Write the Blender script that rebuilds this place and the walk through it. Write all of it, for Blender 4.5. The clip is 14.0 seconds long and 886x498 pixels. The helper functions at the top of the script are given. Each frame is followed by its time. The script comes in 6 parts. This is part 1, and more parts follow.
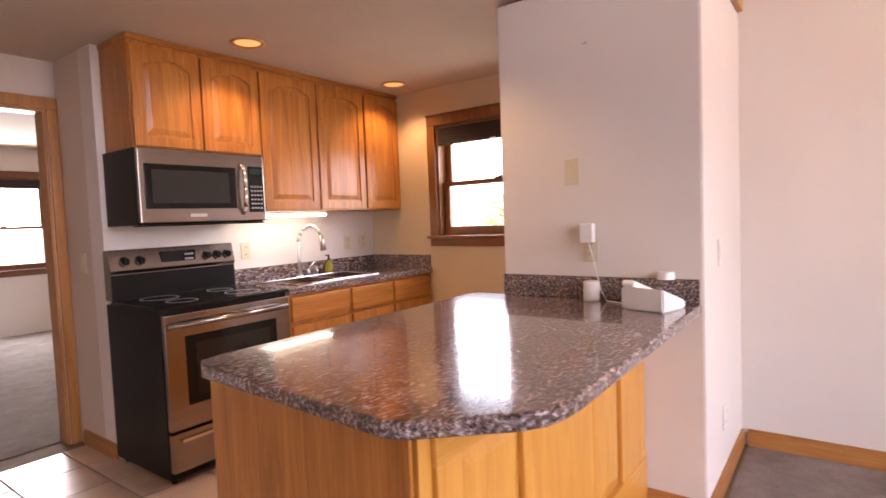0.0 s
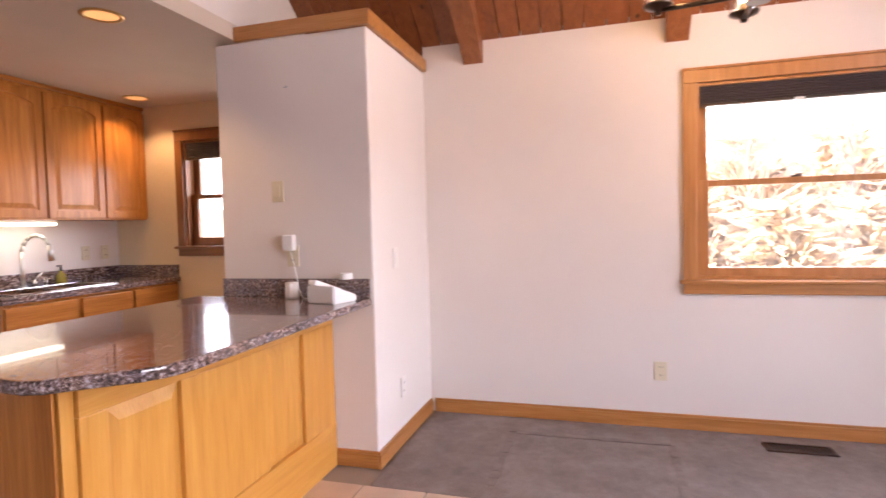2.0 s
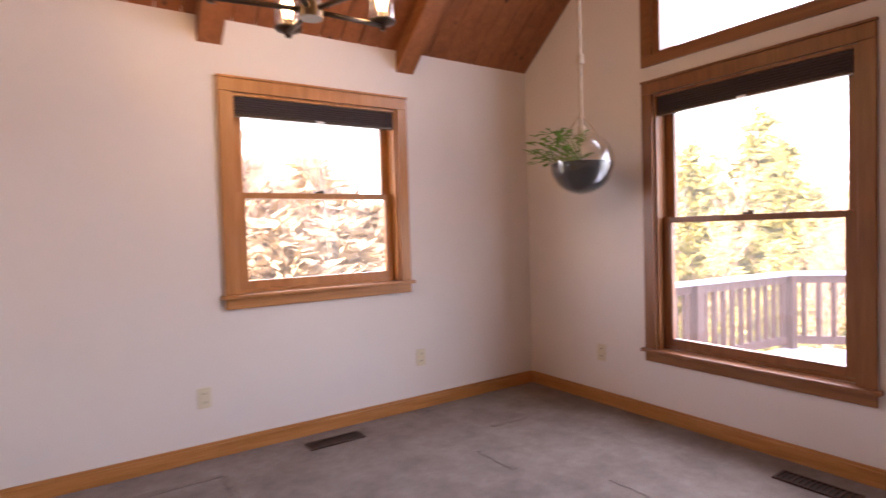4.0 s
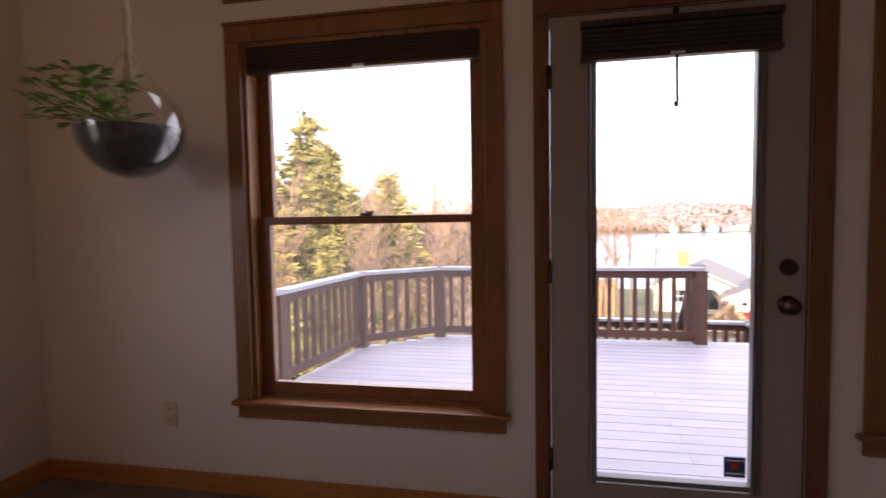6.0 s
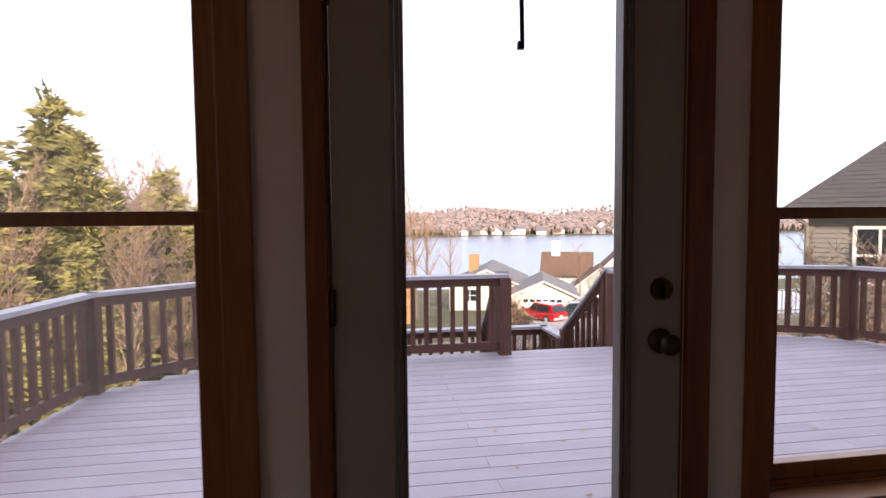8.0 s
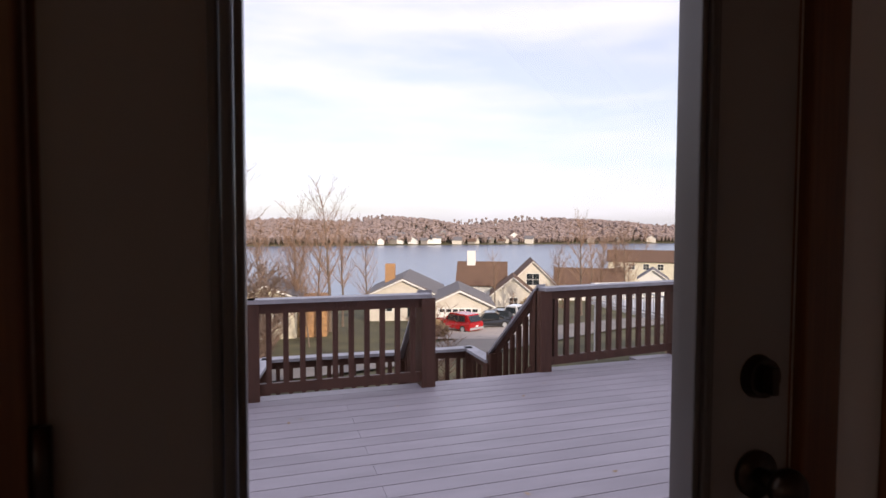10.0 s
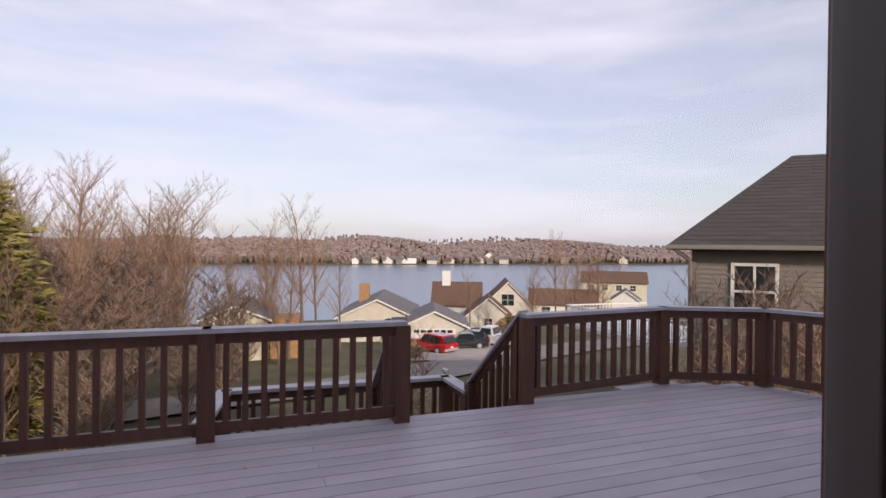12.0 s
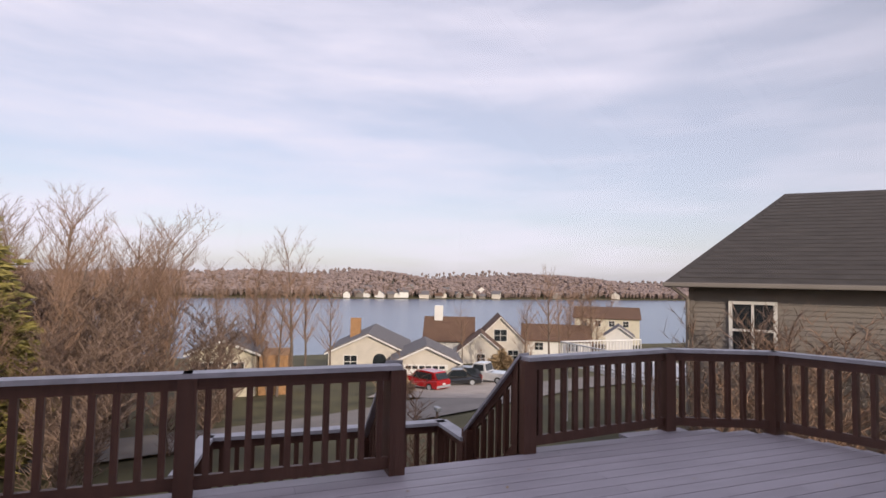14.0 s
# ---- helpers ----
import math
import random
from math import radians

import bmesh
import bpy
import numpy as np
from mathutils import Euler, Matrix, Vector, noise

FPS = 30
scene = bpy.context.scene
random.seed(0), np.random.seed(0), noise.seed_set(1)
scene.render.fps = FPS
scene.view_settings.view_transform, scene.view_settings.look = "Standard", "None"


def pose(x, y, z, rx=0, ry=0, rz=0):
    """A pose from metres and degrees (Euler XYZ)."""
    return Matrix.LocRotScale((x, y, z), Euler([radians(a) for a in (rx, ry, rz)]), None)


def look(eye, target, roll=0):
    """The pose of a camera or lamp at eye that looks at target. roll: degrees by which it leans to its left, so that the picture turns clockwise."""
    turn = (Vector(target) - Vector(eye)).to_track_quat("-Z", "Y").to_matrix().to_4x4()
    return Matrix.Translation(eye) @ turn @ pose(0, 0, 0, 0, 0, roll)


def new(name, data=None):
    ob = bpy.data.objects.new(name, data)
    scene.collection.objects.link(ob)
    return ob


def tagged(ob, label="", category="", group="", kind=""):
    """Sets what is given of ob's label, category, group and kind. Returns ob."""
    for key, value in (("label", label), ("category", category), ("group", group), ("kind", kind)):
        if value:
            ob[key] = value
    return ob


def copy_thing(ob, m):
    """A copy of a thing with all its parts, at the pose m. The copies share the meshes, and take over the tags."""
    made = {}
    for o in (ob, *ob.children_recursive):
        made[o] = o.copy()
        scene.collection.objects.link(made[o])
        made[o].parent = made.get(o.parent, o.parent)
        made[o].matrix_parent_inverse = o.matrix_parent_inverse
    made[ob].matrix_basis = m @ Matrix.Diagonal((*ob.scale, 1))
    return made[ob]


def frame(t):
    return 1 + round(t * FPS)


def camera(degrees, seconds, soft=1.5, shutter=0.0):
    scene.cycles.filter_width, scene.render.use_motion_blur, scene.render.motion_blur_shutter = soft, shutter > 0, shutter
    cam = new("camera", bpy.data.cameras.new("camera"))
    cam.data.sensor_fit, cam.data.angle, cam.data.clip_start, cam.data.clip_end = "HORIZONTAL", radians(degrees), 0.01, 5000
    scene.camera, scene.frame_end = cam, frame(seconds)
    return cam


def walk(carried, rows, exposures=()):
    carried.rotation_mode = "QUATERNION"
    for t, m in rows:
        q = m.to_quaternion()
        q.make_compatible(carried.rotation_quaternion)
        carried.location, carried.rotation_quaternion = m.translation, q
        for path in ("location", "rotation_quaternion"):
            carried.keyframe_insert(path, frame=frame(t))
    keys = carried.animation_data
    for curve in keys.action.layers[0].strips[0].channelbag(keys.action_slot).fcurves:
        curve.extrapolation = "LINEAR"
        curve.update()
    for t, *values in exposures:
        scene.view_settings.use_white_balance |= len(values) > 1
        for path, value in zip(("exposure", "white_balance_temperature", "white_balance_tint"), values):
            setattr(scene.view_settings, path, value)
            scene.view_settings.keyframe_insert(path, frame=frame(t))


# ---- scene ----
cam = camera(78.0, 14.0, shutter=0.4)
PATH = [
    (0, (3.311, -3.511, 1.298), (1.701, -4.693, 1.187), -2.3),
    (0.5, (3.298, -3.398, 1.274), (1.620, -4.481, 1.179), -2.1),
    (1, (3.292, -3.279, 1.262), (1.529, -4.218, 1.172), -2.0),
    (1.5, (3.402, -3.034, 1.25), (1.564, -3.818, 1.177), -1.5),
    (2, (3.565, -2.808, 1.281), (1.647, -3.369, 1.194), -1.5),
    (2.5, (3.694, -2.742, 1.301), (1.711, -2.978, 1.191), -1.7),
    (3, (3.541, -3.166, 1.258), (1.573, -2.822, 1.167), -0.7),
    (3.5, (3.536, -3.297, 1.204), (1.698, -2.51, 1.148), -1.4),
    (4, (3.285, -3.035, 1.249), (1.624, -1.923, 1.181), -1.7),
    (6.5, (2.498, -2.046, 1.284), (2.367, -0.054, 1.167), -0.9),
    (7, (2.517, -1.789, 1.271), (2.57, 0.207, 1.159), -0.9),
    (7.5, (2.541, -1.575, 1.264), (2.736, 0.413, 1.152), -0.7),
    (8, (2.563, -1.364, 1.269), (2.875, 0.608, 1.153), -0.5),
    (8.5, (2.581, -1.169, 1.273), (2.997, 0.784, 1.154), -0.5),
    (11, (2.783, -0.377, 1.294), (3.445, 1.51, 1.235), 0.6),
    (11.5, (2.795, -0.335, 1.300), (3.471, 1.547, 1.254), 0.6),
    (12, (2.795, -0.285, 1.305), (3.486, 1.577, 1.294), 0.7),
    (12.5, (2.790, -0.235, 1.315), (3.490, 1.609, 1.334), 0.8),
    (13, (2.800, -0.175, 1.325), (3.506, 1.651, 1.377), 0.9),
    (13.5, (2.810, -0.125, 1.335), (3.520, 1.709, 1.418), 1.0),
    (14, (2.820, -0.075, 1.345), (3.531, 1.767, 1.458), 1.1),
]
EXPOSURES = [(0, 4.15, 6600, 17), (2.2, 4.02, 6400, 17), (3.0, 3.70, 6300, 16), (4.2, 3.50, 6300, 16), (6.3, 1.75, 6550, 12), (7.4, 1.4, 6500, 11), (8.7, 0.82, 6600, 12), (10.8, 0.08, 6500, 13), (14, -0.12, 6500, 13)]
walk(cam, [(t, look(eye, target, roll)) for t, eye, target, roll in PATH], EXPOSURES)

# ---- world, sun and large lights ----
SUN_DIR = Vector((-0.06, 1.0, -0.36)).normalized()
world = bpy.data.worlds.new("world")
scene.world = world
world.use_nodes = True
wn, wl = world.node_tree.nodes, world.node_tree.links
bg = wn["Background"]
sky = wn.new("ShaderNodeTexSky")
sky.sky_type, sky.sun_disc = "NISHITA", False
sky.sun_elevation = math.asin(-SUN_DIR.z)
sky.sun_rotation = math.atan2(-SUN_DIR.x, -SUN_DIR.y)
sky.air_density, sky.dust_density, sky.ozone_density = 1.0, 1.5, 1.5
wtc = wn.new("ShaderNodeTexCoord")
wmap = wn.new("ShaderNodeMapping")
wmap.inputs["Scale"].default_value = (1.2, 1.2, 7.0)
wno = wn.new("ShaderNodeTexNoise")
wno.inputs["Scale"].default_value, wno.inputs["Detail"].default_value, wno.inputs["Roughness"].default_value = 1.6, 6, 0.55
wramp = wn.new("ShaderNodeValToRGB")
wramp.color_ramp.elements[0].position, wramp.color_ramp.elements[1].position = 0.38, 0.72
wramp.color_ramp.elements[0].color, wramp.color_ramp.elements[1].color = (0.5, 0.5, 0.5, 1), (0.95, 0.95, 0.95, 1)
wmix = wn.new("ShaderNodeMixRGB")
wmix.inputs[2].default_value = (6.7, 6.45, 7.4, 1)
wl.new(wtc.outputs["Generated"], wmap.inputs["Vector"])
wl.new(wmap.outputs["Vector"], wno.inputs["Vector"])
wl.new(wno.outputs["Fac"], wramp.inputs["Fac"])
wl.new(wramp.outputs["Color"], wmix.inputs[0])
wl.new(sky.outputs["Color"], wmix.inputs[1])
wl.new(wmix.outputs["Color"], bg.inputs["Color"])
bg.inputs["Strength"].default_value = 0.15

sun = new("sun", bpy.data.lights.new("sun", "SUN"))
sun.data.energy, sun.data.angle, sun.data.color = 3.2, radians(0.6), (1.0, 0.86, 0.68)
sun.matrix_world = look((0, 0, 30), Vector((0, 0, 30)) + SUN_DIR)


def area(name, eye, target, sx, sy, watts, colour):
    ob = new(name, bpy.data.lights.new(name, "AREA"))
    ob.data.shape, ob.data.size, ob.data.size_y, ob.data.energy, ob.data.color = "RECTANGLE", sx, sy, watts, colour
    ob.matrix_world = look(eye, target)
    return ob


DAY = (0.93, 0.95, 1.0)
area("daylight_window_left", (1.73, 0.17, 1.22), (1.73, -3, 1.0), 0.9, 1.4, 1.3, DAY)
area("daylight_window_right", (4.22, 0.17, 1.22), (4.22, -3, 1.0), 0.9, 1.4, 1.3, DAY)
area("daylight_transom_left", (1.75, 0.17, 2.75), (1.75, -3, 1.2), 0.9, 0.7, 0.95, DAY)
area("daylight_transom_right", (4.2, 0.17, 2.75), (4.2, -3, 1.2), 0.9, 0.7, 0.95, DAY)
area("daylight_dining", (-0.14, -1.74, 1.5), (3, -1.74, 1.2), 1.0, 1.1, 0.35, DAY)
area("daylight_kitchen", (-0.36, -5.6, 1.55), (3, -5.6, 1.0), 0.9, 0.8, 0.55, DAY)
area("daylight_bedroom", (0.95, -12.1, 1.45), (2.4, -8, 0.9), 0.8, 1.1, 5.0, DAY)


def spot(name, eye, watts, size, colour):
    ob = new(name, bpy.data.lights.new(name, "SPOT"))
    ob.data.energy, ob.data.spot_size, ob.data.spot_blend, ob.data.color, ob.data.shadow_soft_size = watts, radians(size), 0.6, colour, 0.05
    ob.matrix_world = look(eye, (eye[0], eye[1] + 0.001, 0))


KZ = 2.33
# the third can is unseen, added to brighten the kitchen and hall side
CANS = ((1.40, -6.22), (0.10, -6.27), (1.45, -5.1))
for i, (cx, cy) in enumerate(CANS):
    spot("can_light", (cx, cy, KZ - 0.005), 2.4, 125, (1.0, 0.62, 0.30))
area("under_cabinet_tube", (0.85, -6.66, 1.36), (0.85, -6.75, 0.9), 0.6, 0.04, 0.17, (1.0, 0.86, 0.62))
CHX, CHY, CHZ = 1.2, -2.23, 2.13
CHR, CHA = 0.37, -41
for k in range(5):
    an = radians(CHA + 72 * k)
    pl = new("chandelier_bulb_light", bpy.data.lights.new("bulb", "POINT"))
    pl.data.energy, pl.data.color, pl.data.shadow_soft_size = 0.1, (1.0, 0.62, 0.32), 0.03
    pl.location = (CHX + CHR * math.cos(an), CHY + CHR * math.sin(an), CHZ + 0.16)


# ---- materials ----
def nodes_of(name):
    m = bpy.data.materials.new(name)
    m.use_nodes = True
    nt = m.node_tree
    return m, nt, nt.nodes["Principled BSDF"]


def node(nt, kind, **values):
    n = nt.nodes.new(kind)
    for k, v in values.items():
        n.inputs[k.replace("_", " ")].default_value = v
    return n


def coords(nt, scale, generated=False):
    tc = nt.nodes.new("ShaderNodeTexCoord")
    mp = nt.nodes.new("ShaderNodeMapping")
    mp.inputs["Scale"].default_value = scale
    nt.links.new(tc.outputs["Object"], mp.inputs["Vector"])
    info = nt.nodes.new("ShaderNodeObjectInfo")
    comb = nt.nodes.new("ShaderNodeVectorMath")
    comb.operation = "SCALE"
    comb.inputs[0].default_value = (17, 31, 23)
    nt.links.new(info.outputs["Random"], comb.inputs["Scale"])
    nt.links.new(comb.outputs["Vector"], mp.inputs["Location"])
    return mp.outputs["Vector"]


def ramp(nt, fac, stops):
    r = nt.nodes.new("ShaderNodeValToRGB")
    els = r.color_ramp.elements
    while len(els) < len(stops):
        els.new(0.5)
    for el, (p, c) in zip(els, stops):
        el.position, el.color = p, (*c, 1)
    nt.links.new(fac, r.inputs["Fac"])
    return r.outputs["Color"]


def bump(nt, bsdf, fac, strength, distance=0.004):
    b = node(nt, "ShaderNodeBump", Strength=strength, Distance=distance)
    nt.links.new(fac, b.inputs["Height"])
    nt.links.new(b.outputs["Normal"], bsdf.inputs["Normal"])


def plain(name, colour, rough=0.5, metal=0.0, vary=0.08, scale=3.0, fine=60.0, relief=0.1, coat=0.0, stretch=(1, 1, 1), gloss=0.5):
    """Paint, plastic, plaster or metal with broad and fine variation."""
    m, nt, b = nodes_of(name)
    v = coords(nt, stretch)
    n1 = node(nt, "ShaderNodeTexNoise", Scale=scale, Detail=4.0)
    n2 = node(nt, "ShaderNodeTexNoise", Scale=fine, Detail=3.0)
    nt.links.new(v, n1.inputs["Vector"])
    nt.links.new(v, n2.inputs["Vector"])
    lo = [c * (1 - vary) for c in colour]
    hi = [min(1, c * (1 + vary)) for c in colour]
    nt.links.new(ramp(nt, n1.outputs["Fac"], [(0.3, lo), (0.7, hi)]), b.inputs["Base Color"])
    b.inputs["Roughness"].default_value, b.inputs["Metallic"].default_value, b.inputs["Coat Weight"].default_value = rough, metal, coat
    b.inputs["Specular IOR Level"].default_value = gloss
    if relief:
        bump(nt, b, n2.outputs["Fac"], relief)
    return m


def wood(name, dark, mid, light, axis=2, rough=0.38, scale=1.0, coat=0.15, knots=False):
    """Stained timber with grain drawn out along one axis."""
    m, nt, b = nodes_of(name)
    st = [14.0 * scale] * 3
    st[axis] = 1.1 * scale
    v = coords(nt, st)
    n1 = node(nt, "ShaderNodeTexNoise", Scale=1.3, Detail=7.0, Roughness=0.62, Distortion=0.9)
    nt.links.new(v, n1.inputs["Vector"])
    st2 = [90.0 * scale] * 3
    st2[axis] = 2.5 * scale
    n2 = node(nt, "ShaderNodeTexNoise", Scale=2.0, Detail=3.0)
    nt.links.new(coords(nt, st2), n2.inputs["Vector"])
    mix = nt.nodes.new("ShaderNodeMath")
    mix.operation = "MULTIPLY_ADD"
    mix.inputs[1].default_value = 0.35
    nt.links.new(n2.outputs["Fac"], mix.inputs[0])
    sc = nt.nodes.new("ShaderNodeMath")
    sc.operation = "MULTIPLY"
    sc.inputs[1].default_value = 0.65
    nt.links.new(n1.outputs["Fac"], sc.inputs[0])
    nt.links.new(sc.outputs[0], mix.inputs[2])
    stops = [(0.3, dark), (0.48, mid), (0.66, light)]
    col = ramp(nt, mix.outputs[0], stops)
    if knots:
        vo = node(nt, "ShaderNodeTexVoronoi", Scale=1.0)
        nt.links.new(coords(nt, (3.0, 9.0, 9.0)), vo.inputs["Vector"])
        kn = ramp(nt, vo.outputs["Distance"], [(0.05, (0.0, 0.0, 0.0)), (0.14, (1, 1, 1))])
        mx = nt.nodes.new("ShaderNodeMixRGB")
        mx.inputs[1].default_value = (dark[0] * 0.3, dark[1] * 0.3, dark[2] * 0.3, 1)
        nt.links.new(kn, mx.inputs[0])
        nt.links.new(col, mx.inputs[2])
        col = mx.outputs["Color"]
    nt.links.new(col, b.inputs["Base Color"])
    b.inputs["Roughness"].default_value, b.inputs["Coat Weight"].default_value, b.inputs["Coat Roughness"].default_value = rough, coat, 0.25
    bump(nt, b, mix.outputs[0], 0.12, 0.002)
    return m


def glow(name, colour, strength):
    m, nt, b = nodes_of(name)
    b.inputs["Base Color"].default_value = (*colour, 1)
    b.inputs["Emission Color"].default_value = (*colour, 1)
    b.inputs["Emission Strength"].default_value = strength
    return m


def glass(name, tint=(1, 1, 1), gloss=0.025, edge=0.6, veil=0.0):
    m, nt, b = nodes_of(name)
    nt.nodes.remove(b)
    out = nt.nodes["Material Output"]
    tr = node(nt, "ShaderNodeBsdfTransparent", Color=(*tint, 1))
    gl = node(nt, "ShaderNodeBsdfGlossy", Roughness=0.02)
    lw = node(nt, "ShaderNodeLayerWeight", Blend=0.5)
    pw = nt.nodes.new("ShaderNodeMath")
    pw.operation = "POWER"
    pw.inputs[1].default_value = 4.0
    nt.links.new(lw.outputs["Facing"], pw.inputs[0])
    fr = nt.nodes.new("ShaderNodeMath")
    fr.operation = "MULTIPLY_ADD"
    fr.inputs[1].default_value, fr.inputs[2].default_value = edge, gloss
    nt.links.new(pw.outputs[0], fr.inputs[0])
    mx = nt.nodes.new("ShaderNodeMixShader")
    nt.links.new(fr.outputs[0], mx.inputs[0])
    nt.links.new(tr.outputs[0], mx.inputs[1])
    nt.links.new(gl.outputs[0], mx.inputs[2])
    last = mx
    # translucent share imitates glare that washes out the view behind the pane
    if veil:
        film_ = node(nt, "ShaderNodeBsdfTranslucent", Color=(0.95, 0.93, 0.9, 1))
        last = node(nt, "ShaderNodeMixShader")
        last.inputs[0].default_value = veil
        nt.links.new(mx.outputs[0], last.inputs[1])
        nt.links.new(film_.outputs[0], last.inputs[2])
    nt.links.new(last.outputs[0], out.inputs["Surface"])
    return m


WALL = plain("wall_paint", (0.72, 0.655, 0.61), 0.75, vary=0.03, scale=1.2, fine=150, relief=0.12)
KWALL = plain("cream_kitchen_paint", (0.66, 0.53, 0.36), 0.75, vary=0.03, scale=1.2, fine=150, relief=0.12)
TANWALL = plain("tan_hall_paint", (0.62, 0.51, 0.43), 0.75, vary=0.03, scale=1.2, fine=150, relief=0.12)
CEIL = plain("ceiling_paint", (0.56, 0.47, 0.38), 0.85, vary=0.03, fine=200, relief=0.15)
OAK = wood("oak_cabinet", (0.25, 0.078, 0.011), (0.42, 0.155, 0.027), (0.56, 0.24, 0.05), 2)
OAK_X = wood("oak_cabinet_flat", (0.25, 0.078, 0.011), (0.42, 0.155, 0.027), (0.56, 0.24, 0.05), 0)
PEN = wood("honey_maple_panel", (0.47, 0.20, 0.03), (0.57, 0.26, 0.046), (0.64, 0.32, 0.07), 2, 0.34)
PEN_X = wood("honey_maple_rail", (0.47, 0.20, 0.03), (0.57, 0.26, 0.046), (0.64, 0.32, 0.07), 0, 0.34)
TRIM_X = wood("oak_trim_x", (0.30, 0.115, 0.025), (0.42, 0.175, 0.045), (0.52, 0.24, 0.075), 0, 0.4)
TRIM_Y = wood("oak_trim_y", (0.30, 0.115, 0.025), (0.42, 0.175, 0.045), (0.52, 0.24, 0.075), 1, 0.4)
TRIM_Z = wood("oak_trim_z", (0.30, 0.115, 0.025), (0.42, 0.175, 0.045), (0.52, 0.24, 0.075), 2, 0.4)
# oak trim darkened most: shade against the bright glass is in the colour
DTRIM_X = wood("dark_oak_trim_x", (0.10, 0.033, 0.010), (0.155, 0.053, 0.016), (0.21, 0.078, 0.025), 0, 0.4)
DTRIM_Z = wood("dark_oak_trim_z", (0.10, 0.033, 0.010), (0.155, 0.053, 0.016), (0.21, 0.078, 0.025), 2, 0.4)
# same oak trim, with the backlit windows' shade put into a darker colour
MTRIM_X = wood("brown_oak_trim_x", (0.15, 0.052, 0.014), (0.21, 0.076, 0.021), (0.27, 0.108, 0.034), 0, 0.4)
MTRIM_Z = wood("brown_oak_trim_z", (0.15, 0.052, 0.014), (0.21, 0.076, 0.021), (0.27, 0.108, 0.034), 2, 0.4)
PLANK = wood("cedar_plank", (0.15, 0.045, 0.014), (0.24, 0.075, 0.022), (0.32, 0.11, 0.035), 0, 0.5, knots=True)
BEAM = wood("beam_timber", (0.17, 0.055, 0.018), (0.26, 0.088, 0.026), (0.34, 0.125, 0.042), 0, 0.55)
STEEL = plain("brushed_steel", (0.34, 0.29, 0.26), 0.22, 1.0, vary=0.06, fine=30, relief=0.04, stretch=(1, 1, 40))
CHROME = plain("chrome", (0.75, 0.73, 0.7), 0.12, 1.0, vary=0.02, relief=0)
SATIN = plain("satin_nickel", (0.62, 0.59, 0.54), 0.32, 1.0, vary=0.03, relief=0)
BLACKGLASS = plain("black_glass", (0.007, 0.007, 0.0075), 0.08, vary=0.1, relief=0, gloss=0.3)
BLACK = plain("black_enamel", (0.006, 0.0055, 0.0055), 0.28, vary=0.1, relief=0.02, gloss=0.25)
IVORY = plain("ivory_plastic", (0.66, 0.58, 0.42), 0.4, vary=0.02, relief=0)
WHITE = plain("white_plastic", (0.8, 0.79, 0.78), 0.35, vary=0.02, relief=0)
PALE = plain("pale_plate_plastic", (0.72, 0.67, 0.63), 0.45, vary=0.02, relief=0)
GREYP = plain("grey_plastic", (0.35, 0.36, 0.38), 0.4, vary=0.02, relief=0)
DOORP = plain("door_paint", (0.33, 0.285, 0.255), 0.45, vary=0.03, fine=90, relief=0.05)
BEAD = plain("dark_glazing_bead", (0.17, 0.15, 0.14), 0.4, vary=0.05, relief=0)
BRONZE = plain("dark_bronze", (0.09, 0.065, 0.05), 0.35, 1.0, vary=0.1, relief=0.02)
BRASS = plain("brass", (0.62, 0.42, 0.18), 0.28, 1.0, vary=0.05, relief=0)
CORK = plain("cedar_shade_fabric", (0.045, 0.03, 0.03), 0.85, vary=0.2, fine=200, relief=0.3)
GLASS = glass("window_glass")
# pane with a pale glare veil mixed into its shader
VEILED = glass("dusty_window_glass", veil=0.013)
GLOBE = glass("globe_glass", gloss=0.10, edge=0.9)
BULB = glow("bulb_filament_glow", (1.0, 0.6, 0.26), 4.0)
TUBE = glow("tube_glow", (1.0, 0.93, 0.72), 0.55)
CANGLOW = glow("recessed_lamp_glow", (1.0, 0.5, 0.18), 0.05)
TILE = plain("floor_tile", (0.60, 0.43, 0.31), 0.35, vary=0.1, scale=6, fine=40, relief=0.06)
GROUT = plain("grout", (0.33, 0.26, 0.2), 0.9, vary=0.1, fine=200, relief=0.2)
DECK = plain("frosted_deck_board", (0.41, 0.375, 0.42), 0.55, vary=0.12, scale=4, fine=70, relief=0.15, stretch=(0.25, 1, 1))
RAIL = wood("brown_stained_rail", (0.065, 0.027, 0.017), (0.10, 0.043, 0.027), (0.14, 0.063, 0.042), 2, 0.6)
FROST = plain("frosted_rail_cap", (0.42, 0.41, 0.44), 0.6, vary=0.15, scale=8, fine=90, relief=0.2)
VENTM = plain("brown_vent_metal", (0.07, 0.04, 0.03), 0.45, 0.6, vary=0.1, relief=0.02)
POT = plain("black_pot_plastic", (0.012, 0.012, 0.012), 0.3, relief=0.02)
ROPE = plain("macrame_cord", (0.5, 0.4, 0.3), 0.9, fine=200, relief=0.5)
LEAF = plain("leaf_green", (0.14, 0.27, 0.035), 0.45, vary=0.4, scale=20, relief=0.05)
STICK = plain("blue_sticker", (0.02, 0.05, 0.2), 0.4, relief=0)
STICKR = plain("red_sticker_mark", (0.6, 0.03, 0.03), 0.4, relief=0)
OILG = plain("oil_bottle_glass", (0.25, 0.2, 0.03), 0.1, relief=0)


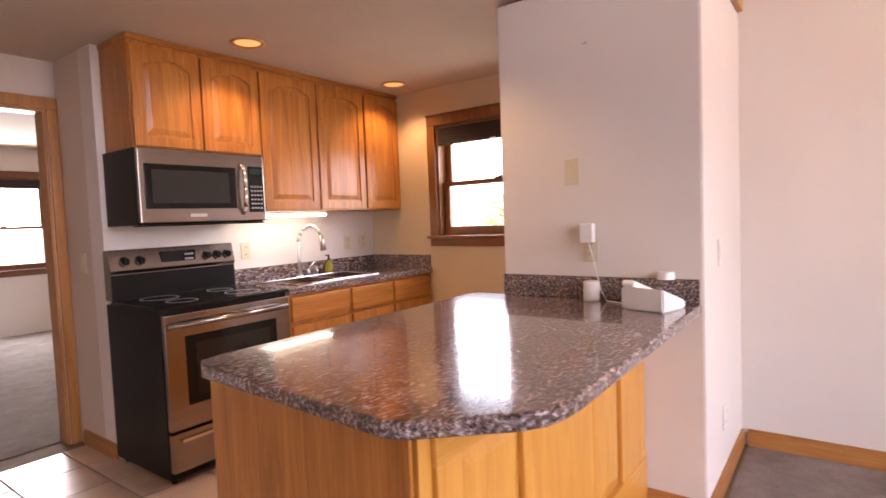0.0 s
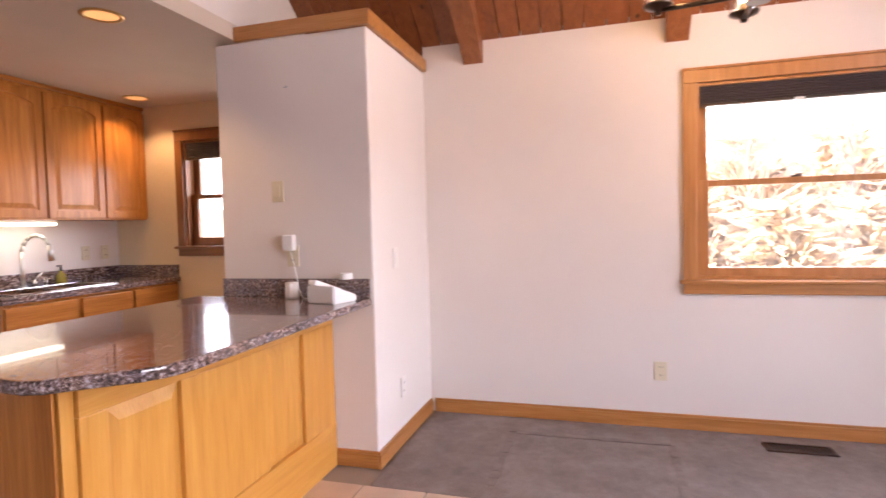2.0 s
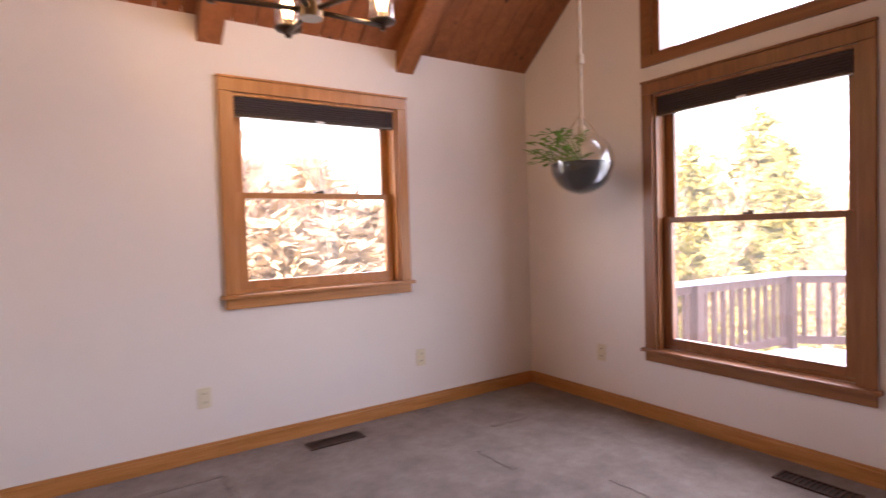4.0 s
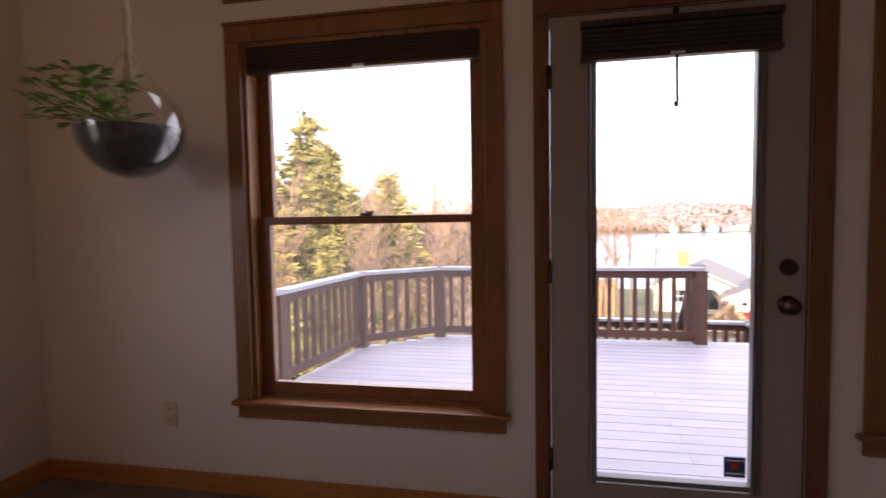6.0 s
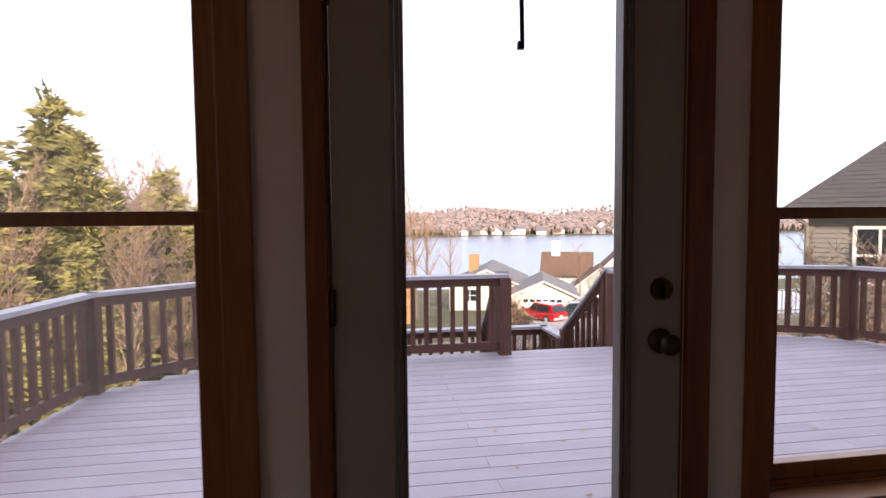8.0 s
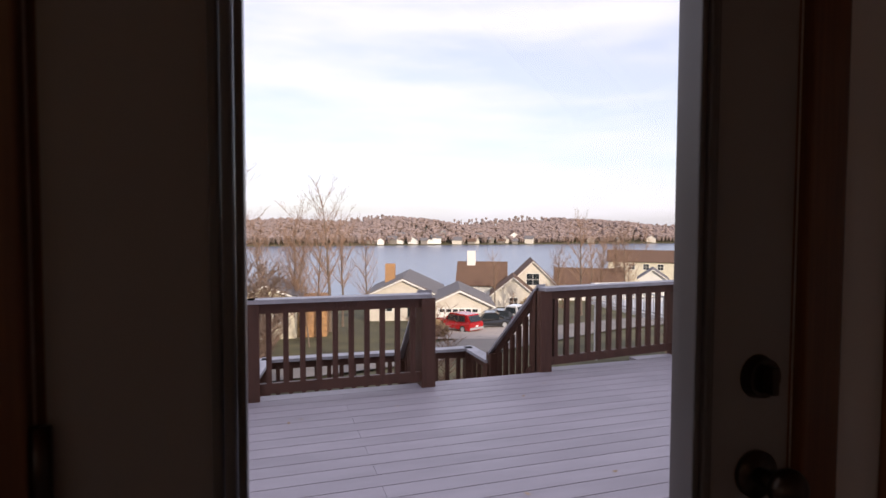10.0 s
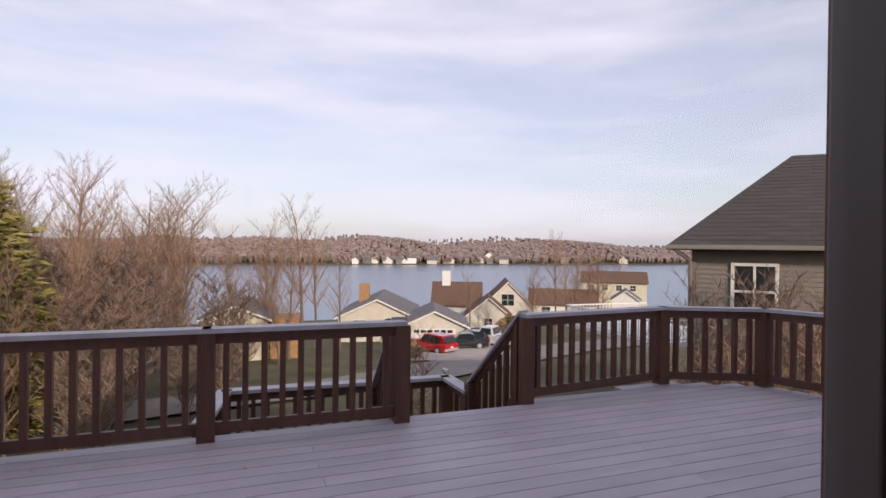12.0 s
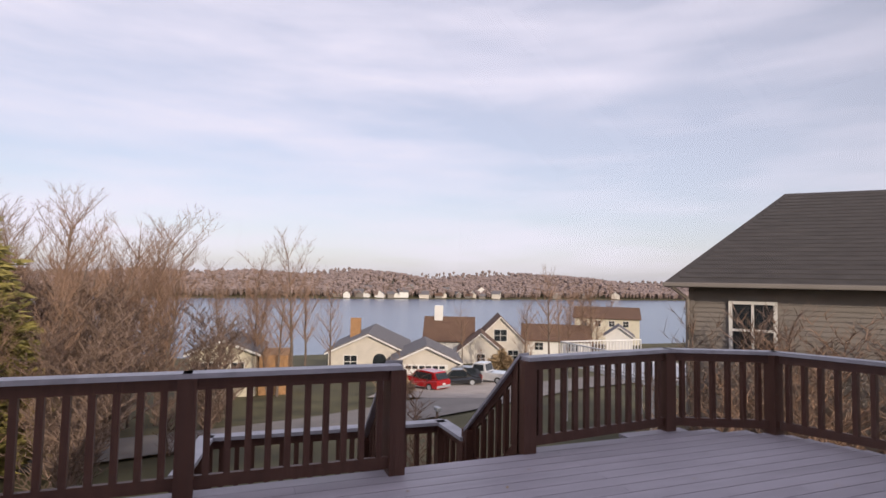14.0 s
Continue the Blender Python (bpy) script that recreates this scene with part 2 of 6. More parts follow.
def granite(name):
    m, nt, b = nodes_of(name)
    v = coords(nt, (1, 2.2, 2.2))
    vo = node(nt, "ShaderNodeTexNoise", Scale=44.0, Detail=5.0, Roughness=0.75)
    nb = node(nt, "ShaderNodeTexNoise", Scale=9.0, Detail=4.0)
    nt.links.new(v, vo.inputs["Vector"])
    nt.links.new(v, nb.inputs["Vector"])
    c1 = ramp(nt, vo.outputs["Fac"], [(0.37, (0.015, 0.013, 0.016)), (0.455, (0.11, 0.078, 0.07)), (0.53, (0.27, 0.185, 0.155)), (0.61, (0.58, 0.54, 0.55))])
    c2 = ramp(nt, nb.outputs["Fac"], [(0.35, (0.6, 0.6, 0.68)), (0.65, (1.0, 0.9, 0.84))])
    mx = nt.nodes.new("ShaderNodeMixRGB")
    mx.blend_type = "MULTIPLY"
    mx.inputs[0].default_value = 1
    nt.links.new(c1, mx.inputs[1])
    nt.links.new(c2, mx.inputs[2])
    nt.links.new(mx.outputs["Color"], b.inputs["Base Color"])
    b.inputs["Roughness"].default_value, b.inputs["Coat Weight"].default_value, b.inputs["Coat Roughness"].default_value = 0.16, 0.6, 0.03
    return m


GRANITE = granite("speckled_granite")


def carpet(name):
    m, nt, b = nodes_of(name)
    v = coords(nt, (1, 1, 1))
    n0 = node(nt, "ShaderNodeTexNoise", Scale=4.5, Detail=6.0, Roughness=0.75)
    n1 = node(nt, "ShaderNodeTexNoise", Scale=220.0, Detail=3.0, Roughness=0.8)
    n2 = node(nt, "ShaderNodeTexNoise", Scale=22.0, Detail=4.0)
    for n in (n0, n1, n2):
        nt.links.new(v, n.inputs["Vector"])
    c0 = ramp(nt, n0.outputs["Fac"], [(0.3, (0.235, 0.182, 0.158)), (0.52, (0.325, 0.26, 0.228)), (0.7, (0.41, 0.335, 0.295))])
    c1 = ramp(nt, n1.outputs["Fac"], [(0.3, (0.6, 0.6, 0.6)), (0.7, (1, 1, 1))])
    mx = nt.nodes.new("ShaderNodeMixRGB")
    mx.blend_type = "MULTIPLY"
    mx.inputs[0].default_value = 1
    nt.links.new(c0, mx.inputs[1])
    nt.links.new(c1, mx.inputs[2])
    nt.links.new(mx.outputs["Color"], b.inputs["Base Color"])
    b.inputs["Roughness"].default_value = 0.95
    add = nt.nodes.new("ShaderNodeMath")
    nt.links.new(n1.outputs["Fac"], add.inputs[0])
    nt.links.new(n2.outputs["Fac"], add.inputs[1])
    bump(nt, b, add.outputs[0], 0.7, 0.012)
    return m


CARPET = carpet("taupe_carpet")


# ---- building helpers ----
def bx(bm, x0, x1, y0, y1, z0, z1, bevel=0.0):
    r = bmesh.ops.create_cube(bm, size=1)
    vs = r["verts"]
    bmesh.ops.scale(bm, vec=(abs(x1 - x0), abs(y1 - y0), abs(z1 - z0)), verts=vs)
    bmesh.ops.translate(bm, vec=((x0 + x1) / 2, (y0 + y1) / 2, (z0 + z1) / 2), verts=vs)
    if bevel:
        es = list({e for v in vs for e in v.link_edges})
        bmesh.ops.bevel(bm, geom=es, offset=bevel, segments=2, affect="EDGES", profile=0.6)
    return vs


def cyl(bm, p, q, r0, r1=None, n=16):
    p, q = Vector(p), Vector(q)
    r1 = r0 if r1 is None else r1
    d = q - p
    m = Matrix.Translation((p + q) / 2) @ d.to_track_quat("Z", "Y").to_matrix().to_4x4()
    bmesh.ops.create_cone(bm, cap_ends=True, segments=n, radius1=r0, radius2=r1, depth=d.length, matrix=m)


def ball(bm, c, r, u=16, v=10):
    rr = r if isinstance(r, tuple) else (r, r, r)
    bmesh.ops.create_uvsphere(bm, u_segments=u, v_segments=v, radius=1, matrix=Matrix.Translation(c) @ Matrix.Diagonal((*rr, 1)))


def lathe(bm, c, profile, n=24):
    rings = []
    for r, z in profile:
        rings.append([bm.verts.new((c[0] + r * math.cos(2 * math.pi * k / n), c[1] + r * math.sin(2 * math.pi * k / n), c[2] + z)) for k in range(n)])
    for a, b in zip(rings, rings[1:]):
        for k in range(n):
            bm.faces.new((a[k], a[(k + 1) % n], b[(k + 1) % n], b[k]))


def prism(bm, poly, axis, a, b):
    """A polygon of (u, v) drawn out along an axis from a to b; u, v are the other two axes in order."""
    def at(u, v, w):
        c = [u, v]
        c.insert(axis, w)
        return c
    lo = [bm.verts.new(at(u, v, a)) for u, v in poly]
    hi = [bm.verts.new(at(u, v, b)) for u, v in poly]
    n = len(poly)
    faces = [bm.faces.new(lo), bm.faces.new(hi)] + [bm.faces.new((lo[k], lo[(k + 1) % n], hi[(k + 1) % n], hi[k])) for k in range(n)]
    bmesh.ops.recalc_face_normals(bm, faces=faces)
    return lo + hi


def tube(bm, pts, r, n=10):
    for p, q in zip(pts, pts[1:]):
        cyl(bm, p, q, r, n=n)
    for p in pts[1:-1]:
        ball(bm, p, r, 10, 6)


def mesh_of(name, bm, material, smooth=False):
    me = bpy.data.meshes.new(name)
    bm.to_mesh(me)
    bm.free()
    me.materials.append(material)
    if smooth:
        me.polygons.foreach_set("use_smooth", [True] * len(me.polygons))
    return me


def part(name, bm, material, parent=None, label="", smooth=False):
    ob = new(name, mesh_of(name, bm, material, smooth))
    if parent:
        ob.parent = parent
    return tagged(ob, label)


def thing(name, label, category, group="", at=(0, 0, 0)):
    ob = new(name)
    ob.location = at
    return tagged(ob, label, category, group)


def structure(name, bm, material, label, category="wall"):
    return tagged(part(name, bm, material), label, category, "", "structure")


def B(name, material, parent, *boxes, bevel=0.0, label="", smooth=False):
    bm = bmesh.new()
    for b in boxes:
        bx(bm, *b, bevel=bevel)
    return part(name, bm, material, parent, label, smooth)

# ---- the house: floors, walls, ceilings ----
KZ2 = 2.33
RIDGE_X = 2.97


def zc(x):
    return 2.48 + 0.8 * min(x, 2 * RIDGE_X - x)


bm = bmesh.new()
bx(bm, -0.16, 1.12, -3.93, 0.16, -0.12, 0)
bx(bm, 1.12, 6.1, -3.3, 0.16, -0.12, 0)
floor = structure("floor", bm, CARPET, "taupe plush carpet with vacuum and furniture marks", "floor")
bm = bmesh.new()
bx(bm, -0.36, 6.1, -7.47, -3.93, -0.12, -0.008)
bx(bm, 1.12, 6.1, -3.93, -3.3, -0.12, -0.008)
floor_kitchen = structure("floor_kitchen", bm, GROUT, "tan ceramic tiled kitchen floor with dark grout", "floor")
bm = bmesh.new()
bx(bm, -0.36, 6.1, -12.2, -7.47, -0.12, 0)
floor_bedroom = structure("floor_bedroom", bm, CARPET, "brown carpet in the room beyond the doorway", "floor")


def wall_y(bm, x0, x1, y0, y1, z0, z1, holes):
    """A wall that runs along y, with holes (y0, y1, z0, z1)."""
    ys = sorted({y0, y1, *[h[0] for h in holes], *[h[1] for h in holes]})
    for a, b in zip(ys, ys[1:]):
        hs = sorted([(h[2], h[3]) for h in holes if h[0] <= a and h[1] >= b])
        z = z0
        for p, q in hs:
            if p > z:
                bx(bm, x0, x1, a, b, z, p)
            z = q
        if z < z1:
            bx(bm, x0, x1, a, b, z, z1)


bm = bmesh.new()
wall_y(bm, -0.16, 0, -3.96, 0, 0, 2.55, [(-2.27, -1.19, 0.91, 2.08)])
structure("wall_dining", bm, WALL, "off-white textured plaster wall with a window")
bm = bmesh.new()
wall_y(bm, -0.36, -0.2, -6.84, -4.88, 0, KZ2 + 0.1, [(-6.12, -5.07, 1.16, 2.03)])
structure("wall_kitchen_window", bm, KWALL, "cream painted kitchen wall with a window")
bm = bmesh.new()
bx(bm, -0.2, 0.93, -4.88, -3.96, 0, 2.315, bevel=0.012)
structure("wall_pillar", bm, WALL, "off-white boxed pillar wall with rounded corner")
bm = bmesh.new()
bx(bm, -0.36, 1.97, -7.0, -6.84, 0, KZ2 + 0.1)
structure("wall_stove", bm, WALL, "off-white kitchen wall behind the stove and sink")
bm = bmesh.new()
bx(bm, 1.82, 1.97, -7.35, -7.0, 0, KZ2 + 0.1)
structure("wall_return", bm, TANWALL, "tan painted short wall beside the doorway")
bm = bmesh.new()
for a, b, p, q in ((1.82, 2.03, 0, 2.43), (2.86, 5.94, 0, 2.43), (2.03, 2.86, 2.04, 2.43)):
    bx(bm, a, b, -7.47, -7.35, p, q)
structure("wall_hall", bm, WALL, "off-white wall with a doorway to the bedroom")
bm = bmesh.new()
for a, b, p, q in ((-0.36, 0.45, 0, 2.5), (1.45, 6.1, 0, 2.5), (0.45, 1.45, 0, 0.85), (0.45, 1.45, 2.05, 2.5)):
    bx(bm, a, b, -12.36, -12.2, p, q)
structure("wall_bedroom_far", bm, WALL, "off-white bedroom wall with a window")
bm = bmesh.new()
bx(bm, -0.36, -0.2, -12.2, -7.0, 0, 2.5)
structure("wall_bedroom_side", bm, WALL, "off-white bedroom side wall")
bm = bmesh.new()
bx(bm, 5.94, 6.1, -12.2, 0, 0, 2.55)
structure("wall_east", bm, WALL, "off-white wall of the living room")

# gable wall with the windows and the door
OPEN = {(1.16, 2.25): [(0.455, 2.06)], (2.495, 3.442): [(0, 2.06)], (3.70, 4.79): [(0.455, 2.06)]}
TR = {(1.16, 2.25): 1, (3.70, 4.79): 1}
bm = bmesh.new()
xs = sorted({-0.16, 0.0, RIDGE_X, 5.94, 6.1, *[v for k in OPEN for v in k]})
for a, b in zip(xs, xs[1:]):
    spans, z = [], 0.0
    for k, hs in OPEN.items():
        if k[0] <= a and k[1] >= b:
            for p, q in hs:
                if p > z:
                    spans.append((z, z, p, p))
                z = q
            if k in TR:
                spans.append((z, z, 2.30, 2.30))
                z = None
                spans.append((zc(a) - 0.3, zc(b) - 0.3, zc(a), zc(b)))
    if z is not None:
        spans.append((z, z, zc(max(a, 0)) if a < 3 else zc(a), zc(b)))
    for za, zb, zta, ztb in spans:
        prism(bm, [(a, za), (b, zb), (b, ztb), (a, zta)], 1, 0.0, 0.16)
structure("wall_gable", bm, WALL, "off-white gable wall with windows and a glazed door")

# vaulted plank ceiling and kitchen ceiling
bm = bmesh.new()
ny = 36
for side in (0, 1):
    for k in range(ny):
        y1, y0 = -k * 4.75 / ny - 0.002, -(k + 1) * 4.75 / ny + 0.004
        xa, xb = (-0.05, RIDGE_X) if side == 0 else (RIDGE_X, 5.99)
        za, zb = 2.48 + 0.8 * (-0.05 if side == 0 else RIDGE_X), 2.48 + 0.8 * (RIDGE_X if side == 0 else -0.05)
        prism(bm, [(xa, za), (xb, zb), (xb, zb + 0.03), (xa, za + 0.03)], 1, y0, y1)
for side in (0, 1):
    xa, xb = (-0.5, RIDGE_X) if side == 0 else (RIDGE_X, 6.44)
    za, zb = (2.48 - 0.4, zc(RIDGE_X)) if side == 0 else (zc(RIDGE_X), 2.48 - 0.4)
    prism(bm, [(xa, za + 0.034), (xb, zb + 0.034), (xb, zb + 0.2), (xa, za + 0.2)], 1, -12.4, 0.5)
tagged(part("ceiling", bm, PLANK), "vaulted ceiling of knotty red-brown cedar planks", "ceiling", "", "structure")
bm = bmesh.new()
bx(bm, -0.36, 6.1, -7.47, -4.75, KZ2, KZ2 + 0.09)
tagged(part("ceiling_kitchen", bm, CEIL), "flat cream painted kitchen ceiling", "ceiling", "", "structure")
bm = bmesh.new()
bx(bm, -0.36, 6.1, -12.2, -7.47, 2.43, 2.5)
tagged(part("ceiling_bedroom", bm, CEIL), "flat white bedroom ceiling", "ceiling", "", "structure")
bm = bmesh.new()
prism(bm, [(0.0, KZ2 + 0.09), (5.94, KZ2 + 0.09), (5.94, 2.5), (RIDGE_X, zc(RIDGE_X)), (0.0, 2.5)], 1, -4.85, -4.75)
structure("wall_fascia", bm, WALL, "white wall above the kitchen ceiling edge")

for i, by in enumerate((-3.61, -2.37, -1.11)):
    bm = bmesh.new()
    prism(bm, [(0.0, 2.335), (RIDGE_X, 2.335 + 0.8 * RIDGE_X), (RIDGE_X, zc(RIDGE_X) - 0.002), (0.0, 2.478)], 1, by - 0.065, by + 0.065)
    prism(bm, [(5.94, 2.335), (RIDGE_X, 2.335 + 0.8 * RIDGE_X), (RIDGE_X, zc(RIDGE_X) - 0.002), (5.94, 2.478)], 1, by - 0.065, by + 0.065)
    tagged(part("ceiling_beam", bm, BEAM), "red-brown timber beam under the plank ceiling", "beam", "ceiling beams", "structure")


def base_run(name, x0, x1, y0, y1, mat_):
    """Baseboard with a stepped top edge along one wall."""
    bm = bmesh.new()
    bx(bm, x0, x1, y0, y1, 0, 0.075, bevel=0.003)
    if abs(x1 - x0) > abs(y1 - y0):
        bx(bm, x0, x1, y0 + (0.004 if y1 <= 0.001 and y0 > -1 else 0), y1 - (0.004 if not (y1 <= 0.001 and y0 > -1) else 0), 0.0752, 0.092, bevel=0.003)
    else:
        bx(bm, x0, x1 - 0.004, y0, y1, 0.0752, 0.092, bevel=0.003)
    tagged(part(name, bm, mat_), "honey oak baseboard with moulded top", "baseboard", "baseboards", "structure")


base_run("baseboard", 0.0, 0.014, -3.93, -0.016, TRIM_Y)
base_run("baseboard", 0.0, 2.44, -0.014, 0.0, TRIM_X)
base_run("baseboard", 3.52, 5.94, -0.014, 0.0, TRIM_X)
base_run("baseboard", 0.016, 0.946, -3.96, -3.944, TRIM_X)
base_run("baseboard", 0.93, 0.945, -4.21, -3.962, TRIM_Y)
base_run("baseboard", 1.97, 1.986, -7.28, -6.84, TRIM_Y)
base_run("baseboard", 2.94, 5.94, -7.35, -7.334, TRIM_X)

bm = bmesh.new()
bx(bm, 0.928, 0.952, -4.74, -3.936, 2.3155, 2.395, bevel=0.004)
bx(bm, -0.0, 0.928, -3.962, -3.936, 2.3155, 2.395, bevel=0.004)
tagged(part("trim_ledge", bm, TRIM_Y), "honey oak trim along the top of the pillar", "trim", "", "structure")


# ---- windows ----
def window(name, m, u0, u1, z0, z1, zmid, label, shade=0.10, lock=True, tx=TRIM_X, tz=TRIM_Z):
    w = tagged(new(name), label, "window", "", "structure")
    w.matrix_world = m
    c = 0.075
    bm = bmesh.new()
    bx(bm, u0 - c, u0, -0.02, -0.001, z0 - 0.002, z1, bevel=0.004)
    bx(bm, u1, u1 + c, -0.02, -0.001, z0 - 0.002, z1, bevel=0.004)
    bx(bm, u0 - c, u1 + c, -0.02, -0.001, z1 + 0.0005, z1 + c, bevel=0.004)
    bx(bm, u0 - c - 0.004, u1 + c + 0.004, -0.028, -0.001, z1 + c + 0.0005, z1 + c + 0.014, bevel=0.003)
    part("casing", bm, tz, w)
    B("stool", tx, w, (u0 - c - 0.02, u1 + c + 0.02, -0.045, 0.05, z0 - 0.024, z0 - 0.0025), bevel=0.005)
    B("apron", tx, w, (u0 - c, u1 + c, -0.02, -0.001, z0 - 0.085, z0 - 0.0245), bevel=0.004)
    B("jamb", tz, w, (u0, u0 + 0.018, 0, 0.158, z0, z1), (u1 - 0.018, u1, 0, 0.158, z0, z1), (u0 + 0.018, u1 - 0.018, 0, 0.158, z1 - 0.018, z1), (u0 + 0.018, u1 - 0.018, 0.05, 0.158, z0 - 0.002, z0 + 0.018))
    for nm, d, a, b in (("lower_sash", 0.055, z0 + 0.018, zmid + 0.018), ("upper_sash", 0.095, zmid - 0.018, z1 - 0.018)):
        p, q, r = u0 + 0.018, u1 - 0.018, 0.058
        s = B(nm, tz, w, (p, p + r, d, d + 0.035, a, b), (q - r, q, d, d + 0.035, a, b), (p + r, q - r, d, d + 0.035, a, a + (0.036 if nm == "upper_sash" else 0.05)), (p + r, q - r, d, d + 0.035, b - 0.036, b), bevel=0.003)
        g = B("pane", VEILED if name in ("window_1", "window_3") else GLASS, s, (p + r, q - r, d + 0.015, d + 0.019, a + 0.034, b - 0.034))
        g.visible_shadow = False
    if lock:
        um = (u0 + u1) / 2
        B("sash_lock", BRONZE, w, (um - 0.03, um + 0.03, 0.06, 0.085, zmid + 0.018, zmid + 0.03), (um - 0.005, um + 0.035, 0.066, 0.08, zmid + 0.03, zmid + 0.038), bevel=0.003)
    if shade:
        s = thing("cellular_shade", "raised dark brown pleated shade at the window head", "window shade", "window shades")
        s.matrix_world = m
        n = 7
        bm = bmesh.new()
        for k in range(n):
            zt = z1 - 0.02 - shade * k / n
            bx(bm, u0 + 0.02, u1 - 0.02, 0.008, 0.045, zt - shade / n * 0.9, zt, bevel=0.004)
        part("pleats", bm, CORK, s)
        B("bottom_rail", BRONZE, s, (u0 + 0.02, u1 - 0.02, 0.006, 0.047, z1 - 0.02 - shade - 0.014, z1 - 0.02 - shade), bevel=0.003)
        B("pull_tab", WHITE, s, ((u0 + u1) / 2 - 0.025, (u0 + u1) / 2 + 0.025, 0.0, 0.006, z1 - 0.034 - shade, z1 - 0.022 - shade), bevel=0.002)
    return w


ROT = pose(0, 0, 0, 0, 0, 90)
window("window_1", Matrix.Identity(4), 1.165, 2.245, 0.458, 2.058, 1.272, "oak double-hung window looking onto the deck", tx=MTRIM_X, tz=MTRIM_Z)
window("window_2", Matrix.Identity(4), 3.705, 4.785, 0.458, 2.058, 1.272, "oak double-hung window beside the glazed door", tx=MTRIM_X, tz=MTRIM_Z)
window("window_3", ROT, -2.268, -1.192, 0.915, 2.077, 1.49, "honey oak double-hung dining window")
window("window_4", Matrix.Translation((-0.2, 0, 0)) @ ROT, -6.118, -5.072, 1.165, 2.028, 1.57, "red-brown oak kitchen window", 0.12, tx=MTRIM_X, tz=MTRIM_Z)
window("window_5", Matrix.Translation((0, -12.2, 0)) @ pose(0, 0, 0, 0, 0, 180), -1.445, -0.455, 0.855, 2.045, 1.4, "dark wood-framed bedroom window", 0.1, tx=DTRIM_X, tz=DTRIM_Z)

for u0, u1 in ((1.165, 2.245), (3.705, 4.785)):
    w = tagged(new("window_transom"), "slanted oak window under the roof", "window", "", "structure")
    h = lambda x: zc(x) - 0.3
    bm = bmesh.new()
    bx(bm, u0 - 0.075, u1 + 0.075, -0.02, -0.001, 2.235, 2.302, bevel=0.004)
    prism(bm, [(u0 - 0.075, 2.3025), (u0, 2.3025), (u0, h(u0)), (u0 - 0.075, h(u0 - 0.075))], 1, -0.02, -0.001)
    prism(bm, [(u1, 2.3025), (u1 + 0.075, 2.3025), (u1 + 0.075, h(u1 + 0.075)), (u1, h(u1))], 1, -0.02, -0.001)
    prism(bm, [(u0 - 0.075, h(u0 - 0.075)), (u1 + 0.075, h(u1 + 0.075)), (u1 + 0.075, h(u1 + 0.075) + 0.08), (u0 - 0.075, h(u0 - 0.075) + 0.08)], 1, -0.021, -0.001)
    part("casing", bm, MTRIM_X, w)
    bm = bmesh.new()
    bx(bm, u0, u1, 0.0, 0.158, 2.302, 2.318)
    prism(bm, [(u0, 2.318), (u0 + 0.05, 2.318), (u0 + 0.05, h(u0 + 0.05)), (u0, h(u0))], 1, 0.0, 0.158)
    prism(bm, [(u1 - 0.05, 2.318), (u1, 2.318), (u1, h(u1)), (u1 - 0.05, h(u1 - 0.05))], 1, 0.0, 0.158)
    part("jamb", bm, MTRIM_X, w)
    bm = bmesh.new()
    prism(bm, [(u0 + 0.05, 2.318), (u1 - 0.05, 2.318), (u1 - 0.05, h(u1 - 0.05)), (u0 + 0.05, h(u0 + 0.05))], 1, 0.1, 0.104)
    part("pane", bm, GLASS, w).visible_shadow = False

# ---- the glazed door ----
door = tagged(new("door_1"), "closed taupe painted deck door with full glass", "door", "", "structure")
dz0, dz1 = 0.22, 1.88
B("door_leaf", DOORP, door, (2.505, 2.650, -0.004, 0.04, 0.012, 2.05), (3.287, 3.432, -0.004, 0.04, 0.012, 2.05), (2.650, 3.287, -0.004, 0.04, 0.012, dz0 - 0.03), (2.650, 3.287, -0.004, 0.04, dz1 + 0.03, 2.05))
for x_a, x_b in ((2.650, 2.684), (3.253, 3.287)):
    for off, deep in ((0.0, 0.010), (0.0125, 0.014), (0.025, 0.008)):
        B("glazing_bead", BEAD, door, (x_a + off, min(x_a + off + 0.0105, x_b), -0.004 - deep, 0.032, dz0 - 0.03, dz1 + 0.03), bevel=0.003)
B("glazing_bead", BEAD, door, (2.684, 3.253, -0.012, 0.032, dz0 - 0.02, dz0), (2.684, 3.253, -0.012, 0.032, dz1, dz1 + 0.02), bevel=0.003)
B("pane", GLASS, door, (2.6835, 3.2535, 0.016, 0.022, dz0 - 0.001, dz1 + 0.001)).visible_shadow = False
# casing and jamb take the trim oak with backlit shade in its colour
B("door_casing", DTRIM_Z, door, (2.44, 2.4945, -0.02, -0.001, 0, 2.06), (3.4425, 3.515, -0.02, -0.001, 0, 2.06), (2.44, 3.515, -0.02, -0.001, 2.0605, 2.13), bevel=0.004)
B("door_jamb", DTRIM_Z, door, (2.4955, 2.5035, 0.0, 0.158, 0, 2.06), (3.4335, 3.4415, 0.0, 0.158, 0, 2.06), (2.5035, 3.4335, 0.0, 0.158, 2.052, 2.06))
B("threshold", BRONZE, door, (2.505, 3.432, -0.01, 0.2, 0.0, 0.011), bevel=0.003)
for hz in (0.28, 1.05, 1.82):
    bm = bmesh.new()
    cyl(bm, (2.503, -0.012, hz - 0.045), (2.503, -0.012, hz + 0.045), 0.008, n=10)
    part("hinge", bm, BRONZE, door, smooth=True)
bm = bmesh.new()
cyl(bm, (3.37, -0.004, 0.93), (3.37, -0.014, 0.93), 0.034, n=24)
